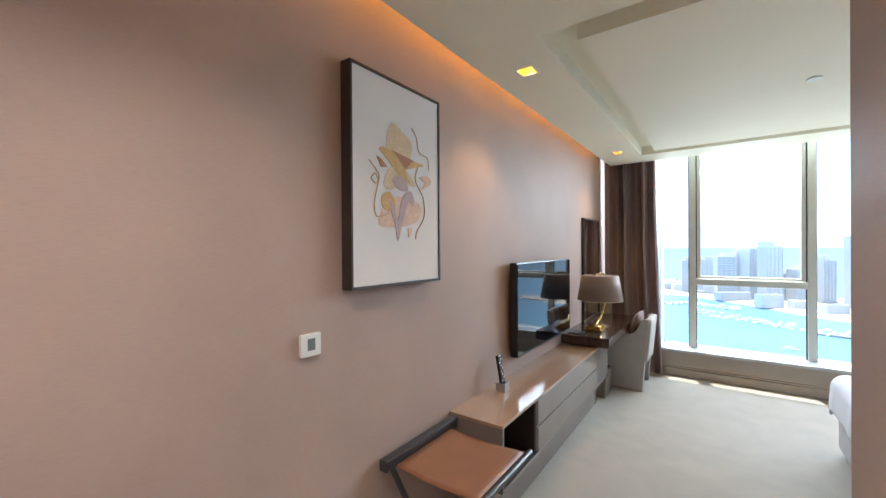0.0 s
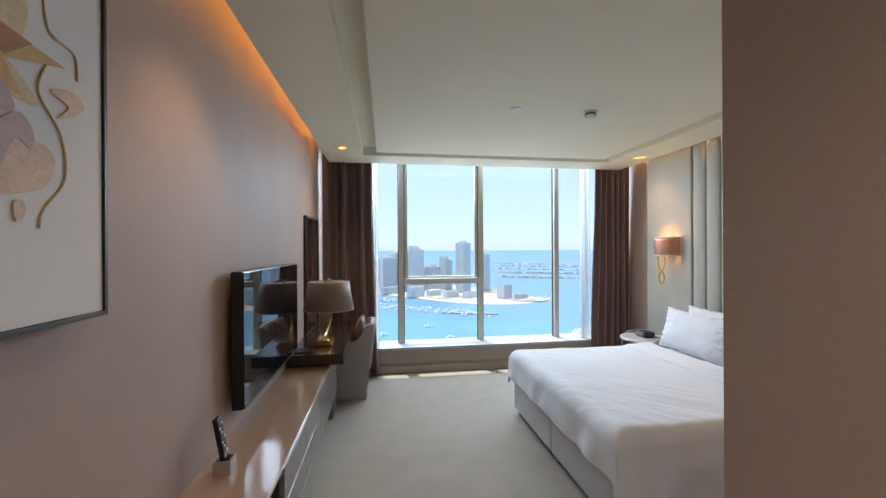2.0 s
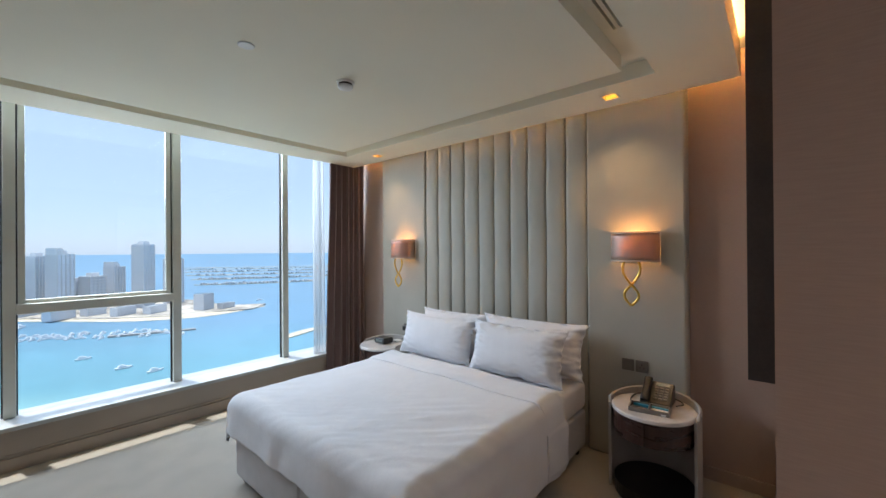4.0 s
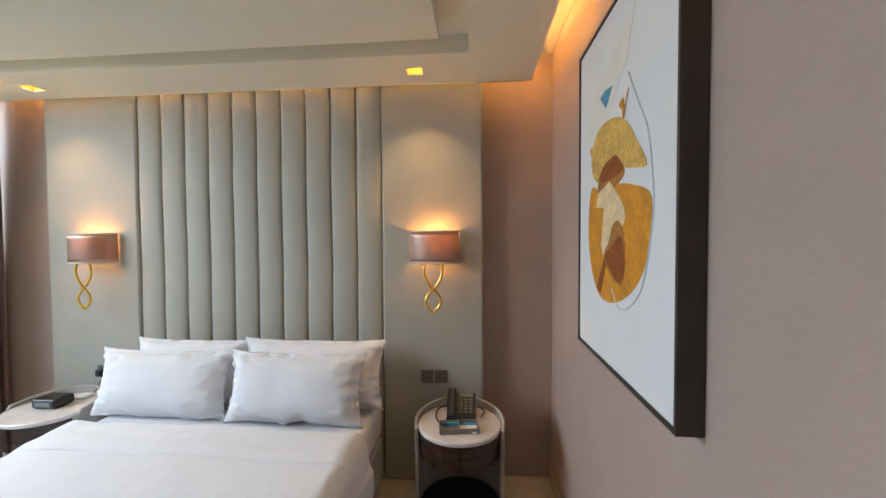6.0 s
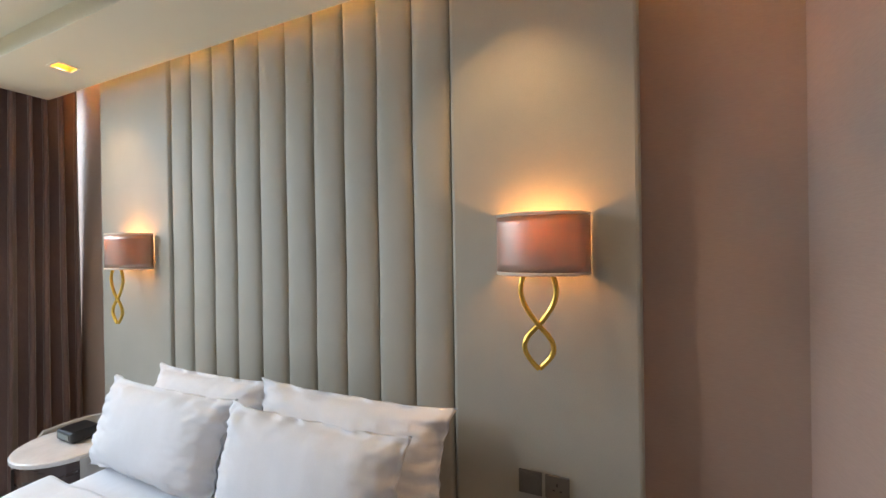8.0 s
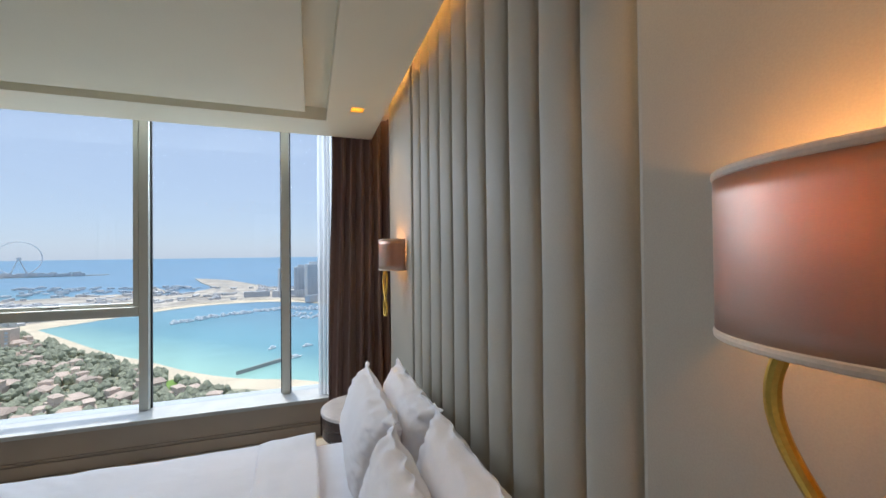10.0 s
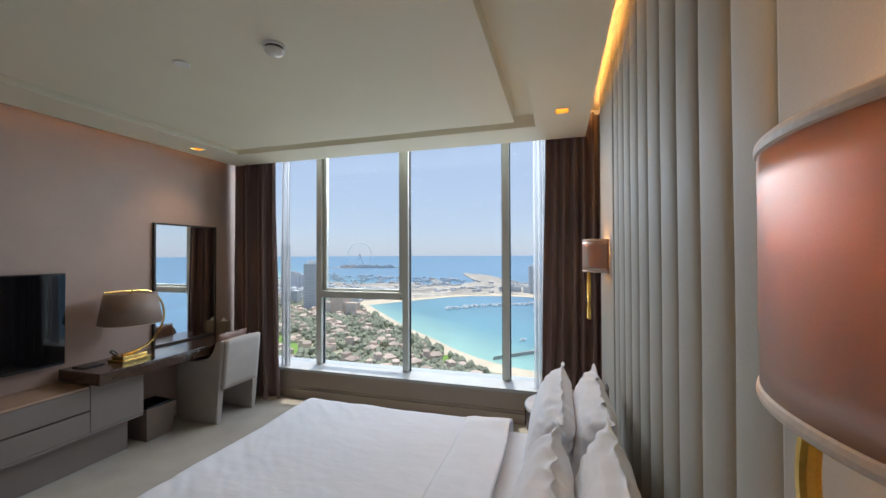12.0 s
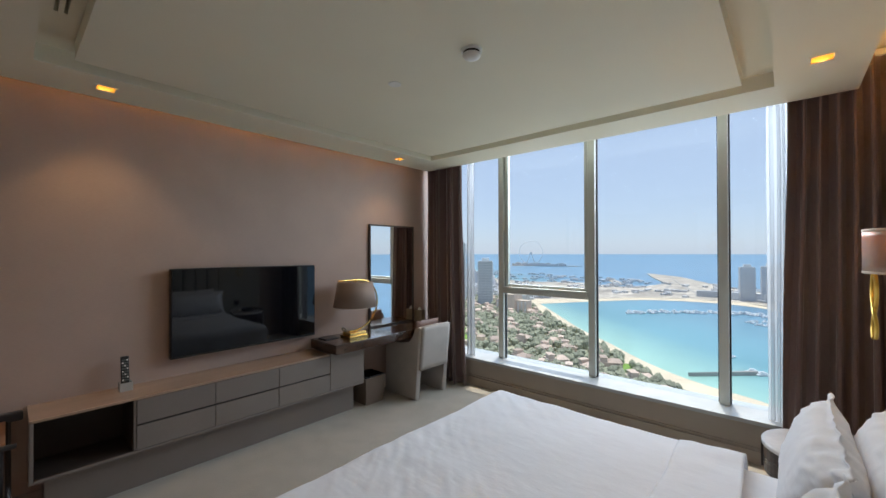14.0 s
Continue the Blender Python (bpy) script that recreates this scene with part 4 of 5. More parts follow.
def picture_frame(name, label, axes, w0, w1, z0, z1, depth):
    """A box frame round a canvas. axes(a, b, d): along the wall, up, and out from it."""
    mid = axes((w0 + w1) / 2, z0, 0.0)
    ob = thing(name, mid, label, "painting")

    def bar(a0, a1, b0, b1, d0, d1):
        p, q = axes(a0, b0, d0), axes(a1, b1, d1)
        return box(min(p[0], q[0]), max(p[0], q[0]), min(p[1], q[1]), max(p[1], q[1]), min(p[2], q[2]), max(p[2], q[2]), 0.0015)

    t = 0.012
    for a0, a1, b0, b1 in ((w0, w0 + t, z0, z1), (w1 - t, w1, z0, z1), (w0 + t, w1 - t, z0, z0 + t), (w0 + t, w1 - t, z1 - t, z1)):
        part("frame_bar", bar(a0, a1, b0, b1, 0.001, depth), M["picframe"], ob)
    cv = part("canvas", bar(w0 + t + 0.001, w1 - t - 0.001, z0 + t + 0.001, z1 - t - 0.001, 0.004, depth - 0.006), M["canvas"], ob, "white canvas")
    return ob, cv


west = lambda a, b, d: (d, a, b)
D1 = 0.062
p1, c1 = picture_frame("abstract_painting", "framed abstract painting of pale straw, amber and mauve shapes", west, 1.450, 2.088, 1.446, 2.428, D1)


def on_west(a, b, d):
    return (D1 - 0.006 + d, a, b)


k = 0.001
for colour, smooth, pts in (
        ("straw", True, [(1.71, 2.22), (1.79, 2.19), (1.855, 2.15), (1.83, 2.06), (1.75, 2.06), (1.67, 2.10)]),
        ("peach", True, [(1.62, 1.735), (1.65, 1.82), (1.72, 1.87), (1.83, 1.87), (1.92, 1.84), (1.89, 1.76), (1.74, 1.725)]),
        ("straw", True, [(1.65, 1.925), (1.70, 2.01), (1.79, 2.02), (1.88, 1.94), (1.77, 1.94), (1.70, 1.90)]),
        ("amber", False, [(1.62, 2.08), (1.635, 2.095), (1.70, 2.09), (1.955, 2.055), (1.80, 2.01), (1.84, 1.945), (1.77, 1.96), (1.69, 2.03)]),
        ("rust", False, [(1.71, 2.09), (1.865, 2.068), (1.80, 2.015), (1.76, 2.05)]),
        ("amber", True, [(1.64, 1.87), (1.69, 1.89), (1.73, 1.84), (1.69, 1.80), (1.64, 1.82)]),
        ("mauve", True, [(1.71, 1.95), (1.75, 1.975), (1.80, 1.96), (1.82, 1.91), (1.75, 1.91)]),
        ("mauve", True, [(1.69, 1.85), (1.72, 1.83), (1.745, 1.76), (1.775, 1.86), (1.83, 1.91), (1.865, 1.88), (1.86, 1.84), (1.82, 1.85), (1.775, 1.74), (1.745, 1.66), (1.725, 1.74), (1.70, 1.80)]),
        ("rust", False, [(1.605, 2.045), (1.63, 2.04), (1.675, 2.005), (1.635, 2.0)]),
        ("peach", True, [(1.91, 1.985), (1.97, 2.005), (2.01, 1.98), (1.97, 1.945), (1.93, 1.93), (1.96, 1.965)]),
        ("peach", True, [(1.82, 1.72), (1.84, 1.725), (1.845, 1.70), (1.825, 1.68)])):
    k += 0.00025
    part("painted_shape", flat_shape(pts, on_west, k, smooth), A[colour], c1)
for pts in ([(1.85, 2.23), (1.89, 2.19), (1.91, 2.12), (1.98, 2.1), (1.99, 2.04)], [(1.9, 2.04), (1.88, 1.97), (1.94, 1.89), (1.95, 1.79), (1.89, 1.71), (1.88, 1.67)],
            [(1.56, 2.02), (1.62, 1.96), (1.605, 1.89), (1.59, 1.82), (1.61, 1.77), (1.68, 1.79)], [(1.57, 1.94), (1.595, 1.965), (1.615, 1.94), (1.60, 1.92), (1.57, 1.94)]):
    part("painted_line", tube([on_west(p.x, p.y, 0.001) for p in spline([(a, b, 0) for a, b in pts], 8, False)], 0.0028, 6), A["line"], c1)

south = lambda a, b, d: (a, SOUTH + d, b)
p2, c2 = picture_frame("abstract_painting", "large framed abstract painting of ochre and brown rounded shapes", south, 2.405, 3.275, 1.232, 2.485, D1 + 0.004)


def on_south(a, b, d):
    return (a, SOUTH + D1 - 0.002 + d, b)


k = 0.001
for colour, smooth, pts in (
        ("pale", False, [(3.10, 2.22), (2.66, 2.40), (2.74, 2.24), (2.95, 2.08), (3.18, 2.10)]),
        ("gold", True, [(2.85, 2.10), (2.74, 2.06), (2.66, 1.985), (2.585, 1.895), (2.70, 1.905), (2.80, 1.92), (2.93, 1.905), (3.02, 1.905), (3.08, 1.95), (3.09, 2.03), (3.0, 2.10)]),
        ("ochre", True, [(3.09, 1.885), (2.97, 1.865), (2.80, 1.87), (2.67, 1.85), (2.57, 1.82), (2.55, 1.77), (2.565, 1.68), (2.60, 1.60), (2.68, 1.53), (2.79, 1.482), (2.90, 1.465), (3.0, 1.485), (3.09, 1.58), (3.13, 1.73)]),
        ("sienna", True, [(2.84, 1.97), (2.78, 1.945), (2.745, 1.90), (2.82, 1.865), (2.93, 1.855), (3.01, 1.87), (2.97, 1.94)]),
        ("brown", True, [(2.84, 1.968), (2.785, 1.945), (2.755, 1.91), (2.86, 1.895), (2.985, 1.90), (2.95, 1.95)]),
        ("cream", False, [(2.88, 1.89), (2.80, 1.84), (2.745, 1.79), (2.73, 1.755), (2.82, 1.66), (2.90, 1.63), (2.945, 1.63), (2.965, 1.66), (2.935, 1.80), (3.03, 1.81), (3.0, 1.86)]),
        ("sienna", True, [(2.80, 1.75), (2.75, 1.72), (2.73, 1.65), (2.74, 1.57), (2.77, 1.54), (2.85, 1.56), (2.93, 1.625), (2.88, 1.68), (2.85, 1.73)]),
        ("brown", True, [(2.77, 1.70), (2.735, 1.64), (2.74, 1.575), (2.78, 1.545), (2.85, 1.57), (2.92, 1.625), (2.86, 1.66)]),
        ("brown", False, [(2.925, 1.62), (2.91, 1.60), (2.97, 1.48), (3.015, 1.50)]),
        ("blue", False, [(2.86, 2.21), (2.92, 2.155), (2.985, 2.21), (2.93, 2.22)]),
        ("ochre", True, [(2.715, 2.15), (2.73, 2.12), (2.755, 2.07), (2.765, 2.10), (2.79, 2.12), (2.76, 2.135), (2.745, 2.10)]),
        ("gold", True, [(3.085, 2.05), (3.105, 2.045), (3.095, 2.02)])):
    k += 0.00025
    part("painted_shape", flat_shape(pts, on_south, k, smooth), A[colour], c2)
part("painted_line", tube([on_south(p.x, p.y, 0.001) for p in spline([(2.72, 2.20, 0), (2.64, 2.08, 0), (2.58, 1.99, 0), (2.55, 1.88, 0), (2.54, 1.78, 0), (2.565, 1.66, 0), (2.61, 1.55, 0), (2.70, 1.48, 0), (2.79, 1.465, 0), (2.85, 1.52, 0)], 8, False)], 0.003, 6), A["grey"], c2)

# ---- curtains ----


def curtain(name, x0, x1, yc, folds, amp, material, label, seed, thick=0.004, fixed=0.5):
    def at(u, v):
        x = x0 + (x1 - x0) * (fixed + (u - fixed) * (0.95 + 0.09 * (1 - v) ** 2))
        ph = 2 * math.pi * folds * (u + 0.02 * n3(u * 4, v * 1.5, seed)) + 2.2 * n3(u * 3.5, v * 0.5, seed + 3)
        a = amp * (0.85 + 1.1 * n3(u * 6, v * 0.4, seed + 5)) * (0.8 + 0.25 * (1 - v))
        z = 0.012 + 2.90 * v
        return Vector((x + 0.35 * amp * math.sin(2 * ph) * (1 - 0.3 * v) + 0.012 * n3(u * 3, v * 2, seed + 8), yc + a * math.sin(ph) + 0.02 * n3(u * 2, v * 1.2, seed + 9), z))

    ob = part(name, grid(int(folds * 22), 26, at), material, None, smooth=True, thick=thick)
    return tagged(ob, label, "curtain", "window curtains")


curtain("curtain", 0.030, 0.705, 5.93, 6, 0.075, M["curtain"], "floor-length brown velvet curtain drawn aside", 1.0, fixed=0.0)
curtain("curtain", 3.66, 4.215, 5.93, 6, 0.075, M["curtain"], "floor-length brown velvet curtain drawn aside", 7.0, fixed=1.0)
curtain("sheer_curtain", 0.60, 0.735, 6.075, 4, 0.022, M["sheer"], "white sheer curtain gathered beside the window", 4.0, 0.0015)
curtain("sheer_curtain", 3.555, 3.72, 6.075, 4, 0.022, M["sheer"], "white sheer curtain gathered beside the window", 5.0, 0.0015)
tagged(part("curtain_track", box(0.02, EAST - 0.02, 5.925, 5.955, 2.915, 2.955, 0.003), M["white"], None), "white curtain track in the ceiling pocket", "curtain track")

# ---- outside: sea, coast and city far below ----
SEA = -108.0
M["water"] = mat("haze_paled_sea", (0.03, 0.19, 0.27), 0.35, var=0.10, scale=0.006, fine=0.05, fine_var=0.06, bump=0.1, bump_depth=1.0, spec=0.3)
n, l = nodes_of(M["water"])
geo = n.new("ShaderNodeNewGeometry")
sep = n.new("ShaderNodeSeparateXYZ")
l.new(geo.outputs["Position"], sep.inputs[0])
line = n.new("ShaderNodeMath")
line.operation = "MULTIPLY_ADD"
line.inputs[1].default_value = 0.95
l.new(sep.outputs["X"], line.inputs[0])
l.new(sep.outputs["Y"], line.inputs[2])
# Shallow turquoise to deep blue, desaturated so that the colours hold the haze
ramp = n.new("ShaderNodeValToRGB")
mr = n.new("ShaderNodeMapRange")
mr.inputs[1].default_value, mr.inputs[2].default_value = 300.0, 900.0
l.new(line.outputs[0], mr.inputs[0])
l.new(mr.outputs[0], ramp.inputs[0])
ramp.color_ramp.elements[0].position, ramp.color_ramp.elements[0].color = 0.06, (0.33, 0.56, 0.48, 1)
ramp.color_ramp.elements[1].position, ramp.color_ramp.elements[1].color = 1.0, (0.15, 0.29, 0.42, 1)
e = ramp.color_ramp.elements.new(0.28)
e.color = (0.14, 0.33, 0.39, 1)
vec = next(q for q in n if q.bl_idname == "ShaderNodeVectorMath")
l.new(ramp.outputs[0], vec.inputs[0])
M["sand"] = mat("beach_sand", (0.66, 0.57, 0.43), 0.9, var=0.12, scale=0.03, fine=0.3, fine_var=0.08, bump=0)
M["land"] = mat("town_ground", (0.44, 0.40, 0.345), 0.9, var=0.45, scale=0.02, fine=0.12, fine_var=0.4, bump=0)
# Garden green lightened to carry the haze
M["garden"] = mat("haze_paled_garden", (0.36, 0.35, 0.25), 0.9, var=0.4, scale=0.03, fine=0.2, fine_var=0.3, bump=0)
M["lawn"] = mat("lawn", (0.20, 0.34, 0.07), 0.9, var=0.1, scale=0.05, fine=0.5, bump=0)
# Leaf green washed out, with the haze over the gardens put into it
M["leaf"] = mat("haze_paled_foliage", (0.31, 0.325, 0.235), 0.9, var=0.3, scale=0.1, fine=0.6, fine_var=0.3, bump=0)
# Haze over the bay put into these colours: paler and bluer than bare surfaces
M["facade"] = mat("haze_paled_facade", (0.68, 0.69, 0.705), 0.7, var=0.06, scale=0.02, fine=0.3, fine_var=0.05, bump=0, random_var=0.15)
M["glassband"] = mat("haze_paled_glass", (0.52, 0.58, 0.65), 0.4, var=0.15, scale=0.05, fine=0.4, bump=0, random_var=0.2)
# Villa walls and roofs lightened as well, with haze held in their colour
M["villa"] = mat("haze_paled_render", (0.66, 0.54, 0.45), 0.9, var=0.1, scale=0.05, fine=0.5, bump=0, random_var=0.2)
M["haze_paled_roof"] = mat("haze_paled_roof", (0.54, 0.43, 0.36), 0.9, var=0.15, scale=0.1, fine=0.7, bump=0, random_var=0.25)
M["yacht"] = mat("white_hull", (0.80, 0.81, 0.82), 0.4, bump=0, var=0.03)
M["road"] = mat("pale_road", (0.36, 0.35, 0.33), 0.9, var=0.1, scale=0.05, fine=0.5, bump=0)


def sea_height(r):
    return SEA + (max(0.0, r - 3200) / 1700) ** 2 * 86.0


rings = [0, 100, 300, 600, 1000, 1500, 2200, 3200, 3500, 3800, 4100, 4400, 4650, 4900]
bm = bmesh.new()
prev = None
for r in rings:
    cur = [bm.verts.new((r * math.cos(2 * math.pi * q / 72), 6 + r * math.sin(2 * math.pi * q / 72), sea_height(r))) for q in range(72)] if r else [bm.verts.new((0, 6, SEA))]
    if prev:
        for q in range(72):
            a, b = cur[q], cur[(q + 1) % 72]
            bm.faces.new([prev[0], a, b] if len(prev) == 1 else [prev[q], a, b, prev[(q + 1) % 72]])
    prev = cur
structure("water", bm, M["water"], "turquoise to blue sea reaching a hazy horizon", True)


def land(name, pts, z, material, label, smooth=True):
    bm = bmesh.new()
    line_ = [(p.x, p.y) for p in spline([(a, b, 0) for a, b in pts], 5)] if smooth else pts
    lo = [bm.verts.new((a, b, SEA - 2)) for a, b in line_]
    hi = [bm.verts.new((a, b, SEA + z)) for a, b in line_]
    bm.faces.new(hi)
    for q in range(len(line_)):
        bm.faces.new([lo[q], lo[(q + 1) % len(line_)], hi[(q + 1) % len(line_)], hi[q]])
    bm.normal_update()
    bmesh.ops.triangulate(bm, faces=[f for f in bm.faces if len(f.verts) > 4])
    return structure(name, bm, material, label)


land("ground", [(160, 20), (130, 150), (80, 285), (0, 358), (-40, 377), (-69, 394), (-106, 426), (-157, 482), (-200, 525), (-250, 583), (-320, 670), (-390, 755), (-480, 860), (-900, 1000), (-1500, 700), (-900, 20)], 1.5, M["sand"], "pale beach sand along the bay")
land("ground", [(120, 10), (90, 130), (45, 262), (-30, 340), (-75, 365), (-120, 402), (-172, 460), (-262, 566), (-400, 735), (-490, 845), (-880, 960), (-1400, 680), (-880, 10)], 2.2, M["garden"], "green resort gardens behind the beach")
def strip(name, outer, inner, z, material, label):
    bm = bmesh.new()
    a = [bm.verts.new((p.x, p.y, SEA + 0.3)) for p in spline([(x, y, 0) for x, y in outer], 4, False)]
    b = [bm.verts.new((p.x, p.y, SEA + z)) for p in spline([(x, y, 0) for x, y in inner], 4, False)]
    for q in range(len(a) - 1):
        bm.faces.new([a[q], a[q + 1], b[q + 1], b[q]])
    return structure(name, bm, material, label)


strip("ground", [(-392, 752), (-318, 868), (-246, 965), (-166, 1002), (-64, 996), (40, 900), (132, 785), (198, 743), (246, 734), (300, 750), (356, 776)],
      [(-440, 800), (-335, 905), (-252, 1010), (-166, 1046), (-64, 1040), (55, 945), (142, 830), (202, 780), (252, 770), (295, 790), (340, 800)], 2.6, M["sand"], "sandy far shore of the bay")
land("ground", [(-430, 800), (-330, 900), (-250, 1000), (-166, 1040), (-64, 1035), (40, 925), (120, 825), (190, 772), (255, 762), (320, 752), (366, 800), (301, 835), (300, 915), (285, 1010), (180, 1120), (60, 1260), (-89, 1370), (-193, 1594), (-343, 1948), (-525, 2156), (-413, 1796), (-305, 1503), (-337, 1318), (-431, 1243), (-526, 1363), (-718, 1270), (-955, 1385), (-1300, 1380), (-1400, 930), (-700, 830)], 2.4, M["land"], "built-up far shore", False)
land("ground", [(-431, 1250), (-400, 1376), (-500, 1590), (-530, 1580), (-440, 1390), (-455, 1260)], 2.2, M["land"], "pale harbour breakwater", False)
for q, (x0, y0, x1, y1, w) in enumerate(((440, 1420, 760, 1270, 18), (520, 1700, 980, 1480, 22), (600, 2000, 1250, 1690, 26), (680, 2350, 1500, 1930, 30), (760, 2700, 1700, 2180, 34), (840, 3000, 1900, 2400, 30))):
    dx, dy = y1 - y0, -(x1 - x0)
    s = w / math.hypot(dx, dy)
    mx, my = (x0 + x1) / 2 + dx * 0.06, (y0 + y1) / 2 + dy * 0.06
    land("ground", [(x0, y0), (mx, my), (x1, y1), (x1 - dx * s, y1 - dy * s), (mx - dx * s, my - dy * s), (x0 - dx * s, y0 - dy * s)], 2.0, M["sand"], "sandy island frond with villas")
land("ground", [(238, 468), (262, 474), (300, 488), (330, 480), (300, 500), (255, 488)], 1.2, M["sand"], "small sand spit")
land("ground", [(-1760, 2720), (-1500, 2790), (-1240, 2900), (-1200, 2960), (-1500, 2880), (-1760, 2790)], 3.0, M["land"], "low island under the big wheel")
land("ground", [(-345, 440), (-300, 400), (-262, 362), (-280, 352), (-345, 410)], 2.8, M["lawn"], "bright green lawn")
land("ground", [(-118, 392), (-100, 400), (-88, 380), (-108, 372)], 2.8, M["lawn"], "bright green lawn")
land("pavement", [(-62, 402), (-60, 404), (-19, 447), (-16, 445)], 3.5, M["road"], "long wooden pier on the beach", False)
land("pavement", [(95, 650), (97, 656), (186, 625), (185, 618)], 2.2, M["road"], "marina breakwater", False)
for a, b in (((-700, 900), (-250, 1180)), ((-250, 1180), (-300, 1560)), ((-600, 1150), (-100, 1120)), ((-900, 1150), (-560, 1290)), ((-150, 1100), (-380, 1900))):
    d = Vector((b[1] - a[1], a[0] - b[0])).normalized() * 7
    land("road", [a, b, (b[0] + d.x, b[1] + d.y), (a[0] + d.x, a[1] + d.y)], 2.9, M["road"], "pale road on the far shore", False)


def tower(x, y, w, d, h, turn, style):
    """A far tower: pale slabs and bands of glass, with a roof box."""
    t = thing("tower_block", (x, y, SEA + 2.4), "pale high-rise tower with glass floor bands, hazed in its colour, across the bay" if style else "glass high-rise tower, pale blue from painted haze", "tower", "far towers")
    t.rotation_euler.z = radians(turn)
    core = box(-w / 2 + 0.8, w / 2 - 0.8, -d / 2 + 0.8, d / 2 - 0.8, 0, h)
    fl = bmesh.new()
    storeys = max(4, int(h / 5.2))
    for i in range(storeys + 1):
        z = h * i / storeys
        box(-w / 2, w / 2, -d / 2, d / 2, z - 1.1, z + (1.3 if i == storeys else 0.5), 0, fl)
    top = box(-w / 4, w / 4, -d / 4, d / 4, h + 1, h + 7)
    if style == 2:
        box(-w / 2, -w / 6, -d / 2, d / 2, h + 1.2, h + 11, 0, top)
    fins = bmesh.new()
    for i in range(5):
        q = -w / 2 + w * i / 4
        box(q - 0.7, q + 0.7, -d / 2 - 0.4, d / 2 + 0.4, 0, h, 0, fins)
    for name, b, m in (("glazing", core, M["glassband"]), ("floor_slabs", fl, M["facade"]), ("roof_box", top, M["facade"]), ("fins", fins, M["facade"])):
        me = bpy.data.meshes.new(name)
        b.to_mesh(me)
        b.free()
        me.materials.append(m)
        o = new(name, me)
        o.parent = t


for args in ((-62, 1085, 26, 24, 73, 10, 1), (-22, 1092, 32, 24, 75, 5, 1), (8, 1010, 32, 24, 84, 15, 1), (33, 1046, 20, 24, 96, 20, 0), (50, 1005, 22, 24, 100, 35, 1), (77, 962, 30, 22, 104, 38, 2), (122, 980, 30, 24, 62, 35, 1),
             (160, 1019, 26, 22, 77, 40, 2), (192, 943, 27, 24, 121, 38, 1), (249, 970, 28, 24, 92, 38, 0), (100, 1010, 20, 18, 52, 30, 0),
             (-455, 650, 28, 22, 89, 32, 1), (-529, 667, 15, 15, 126, 30, 0), (-640, 930, 26, 24, 40, 20, 1), (-760, 1010, 40, 30, 46, 35, 2), (-540, 700, 30, 22, 30, 15, 0), (-560, 640, 26, 20, 36, 25, 1)):
    tower(*args)
rng = random.Random(4)
for args in ((145, 850, 34, 14, 14, 35), (20, 960, 60, 18, 15, 35), (256, 812, 26, 20, 29, 35), (290, 800, 26, 14, 10, 25), (187, 838, 36, 14, 13, 38), (69, 880, 38, 16, 22, 38), (112, 892, 32, 14, 12, 35), (-130, 1120, 60, 18, 14, 5), (-60, 1090, 60, 18, 16, -5), (0, 1060, 60, 20, 18, -25)):
    x, y, w, d, h, turn = args
    t = thing("waterfront_block", (x, y, SEA + 2.4), "low pale waterfront block on the far shore", "building", "waterfront blocks")
    t.rotation_euler.z = radians(turn)
    core, fl = box(-w / 2 + 0.5, w / 2 - 0.5, -d / 2 + 0.5, d / 2 - 0.5, 0, h), bmesh.new()
    for i in range(int(h / 4) + 1):
        box(-w / 2, w / 2, -d / 2, d / 2, i * 4 - 0.8, i * 4 + 0.8, 0, fl)
    for i in range(13):
        q = -w / 2 + w * i / 12
        box(q - 0.6, q + 0.6, -d / 2, d / 2, 0, h, 0, fl)
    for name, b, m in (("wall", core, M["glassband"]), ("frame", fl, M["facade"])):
        me = bpy.data.meshes.new(name)
        b.to_mesh(me)
        b.free()
        me.materials.append(m)
        o = new(name, me)
        o.parent = t


def villa():
    t = thing("resort_villa", (0, 0, 0), "terracotta resort villa among trees below the window", "villa", "resort villas")
    w = box(-9, 9, -6, 6, 0, 7)
    box(-5, 4, -10, -6, 0, 5, 0, w)
    box(3, 8, -3, 5, 7, 11, 0, w)
    part("wall", w, M["villa"], t)
    r = bmesh.new()
    for x0, x1, y0, y1, z, h in ((-9.6, 3.0, -6.6, 6.6, 7.0, 2.6), (-5.5, 4.5, -10.6, -6, 5.0, 1.8), (2.5, 8.5, -3.5, 5.5, 11.0, 1.6)):
        b = [r.verts.new(p) for p in ((x0, y0, z), (x1, y0, z), (x1, y1, z), (x0, y1, z))]
        c = [r.verts.new(p) for p in ((x0 + 3, (y0 + y1) / 2, z + h), (x1 - 3, (y0 + y1) / 2, z + h))]
        for f in ((b[0], b[1], c[1], c[0]), (b[1], b[2], c[1]), (b[2], b[3], c[0], c[1]), (b[3], b[0], c[0]), (b[3], b[2], b[1], b[0])):
            r.faces.new(f)
    part("roof", r, M["haze_paled_roof"], t)
    for x in (-6, -2.5, 1.5, 5.5):
        part("window", box(x - 0.8, x + 0.8, -6.12, -5.95, 1.6, 4.6) if not -5 < x < 4 else box(x - 0.8, x + 0.8, -10.12, -9.95, 1.2, 3.8), M["glassband"], t)
    return t


proto = villa()
spots = []
for k in range(900):
    x, y = rng.uniform(-640, -60), rng.uniform(300, 860)
    shore = 0.95 * x + y
    if shore > 270 + max(0, (-x - 60)) * 0.17 or x < -y * 0.95 or len(spots) >= 95:
        continue
    if all((x - a) ** 2 + (y - b) ** 2 > 24 ** 2 for a, b in spots):
        spots.append((x, y))
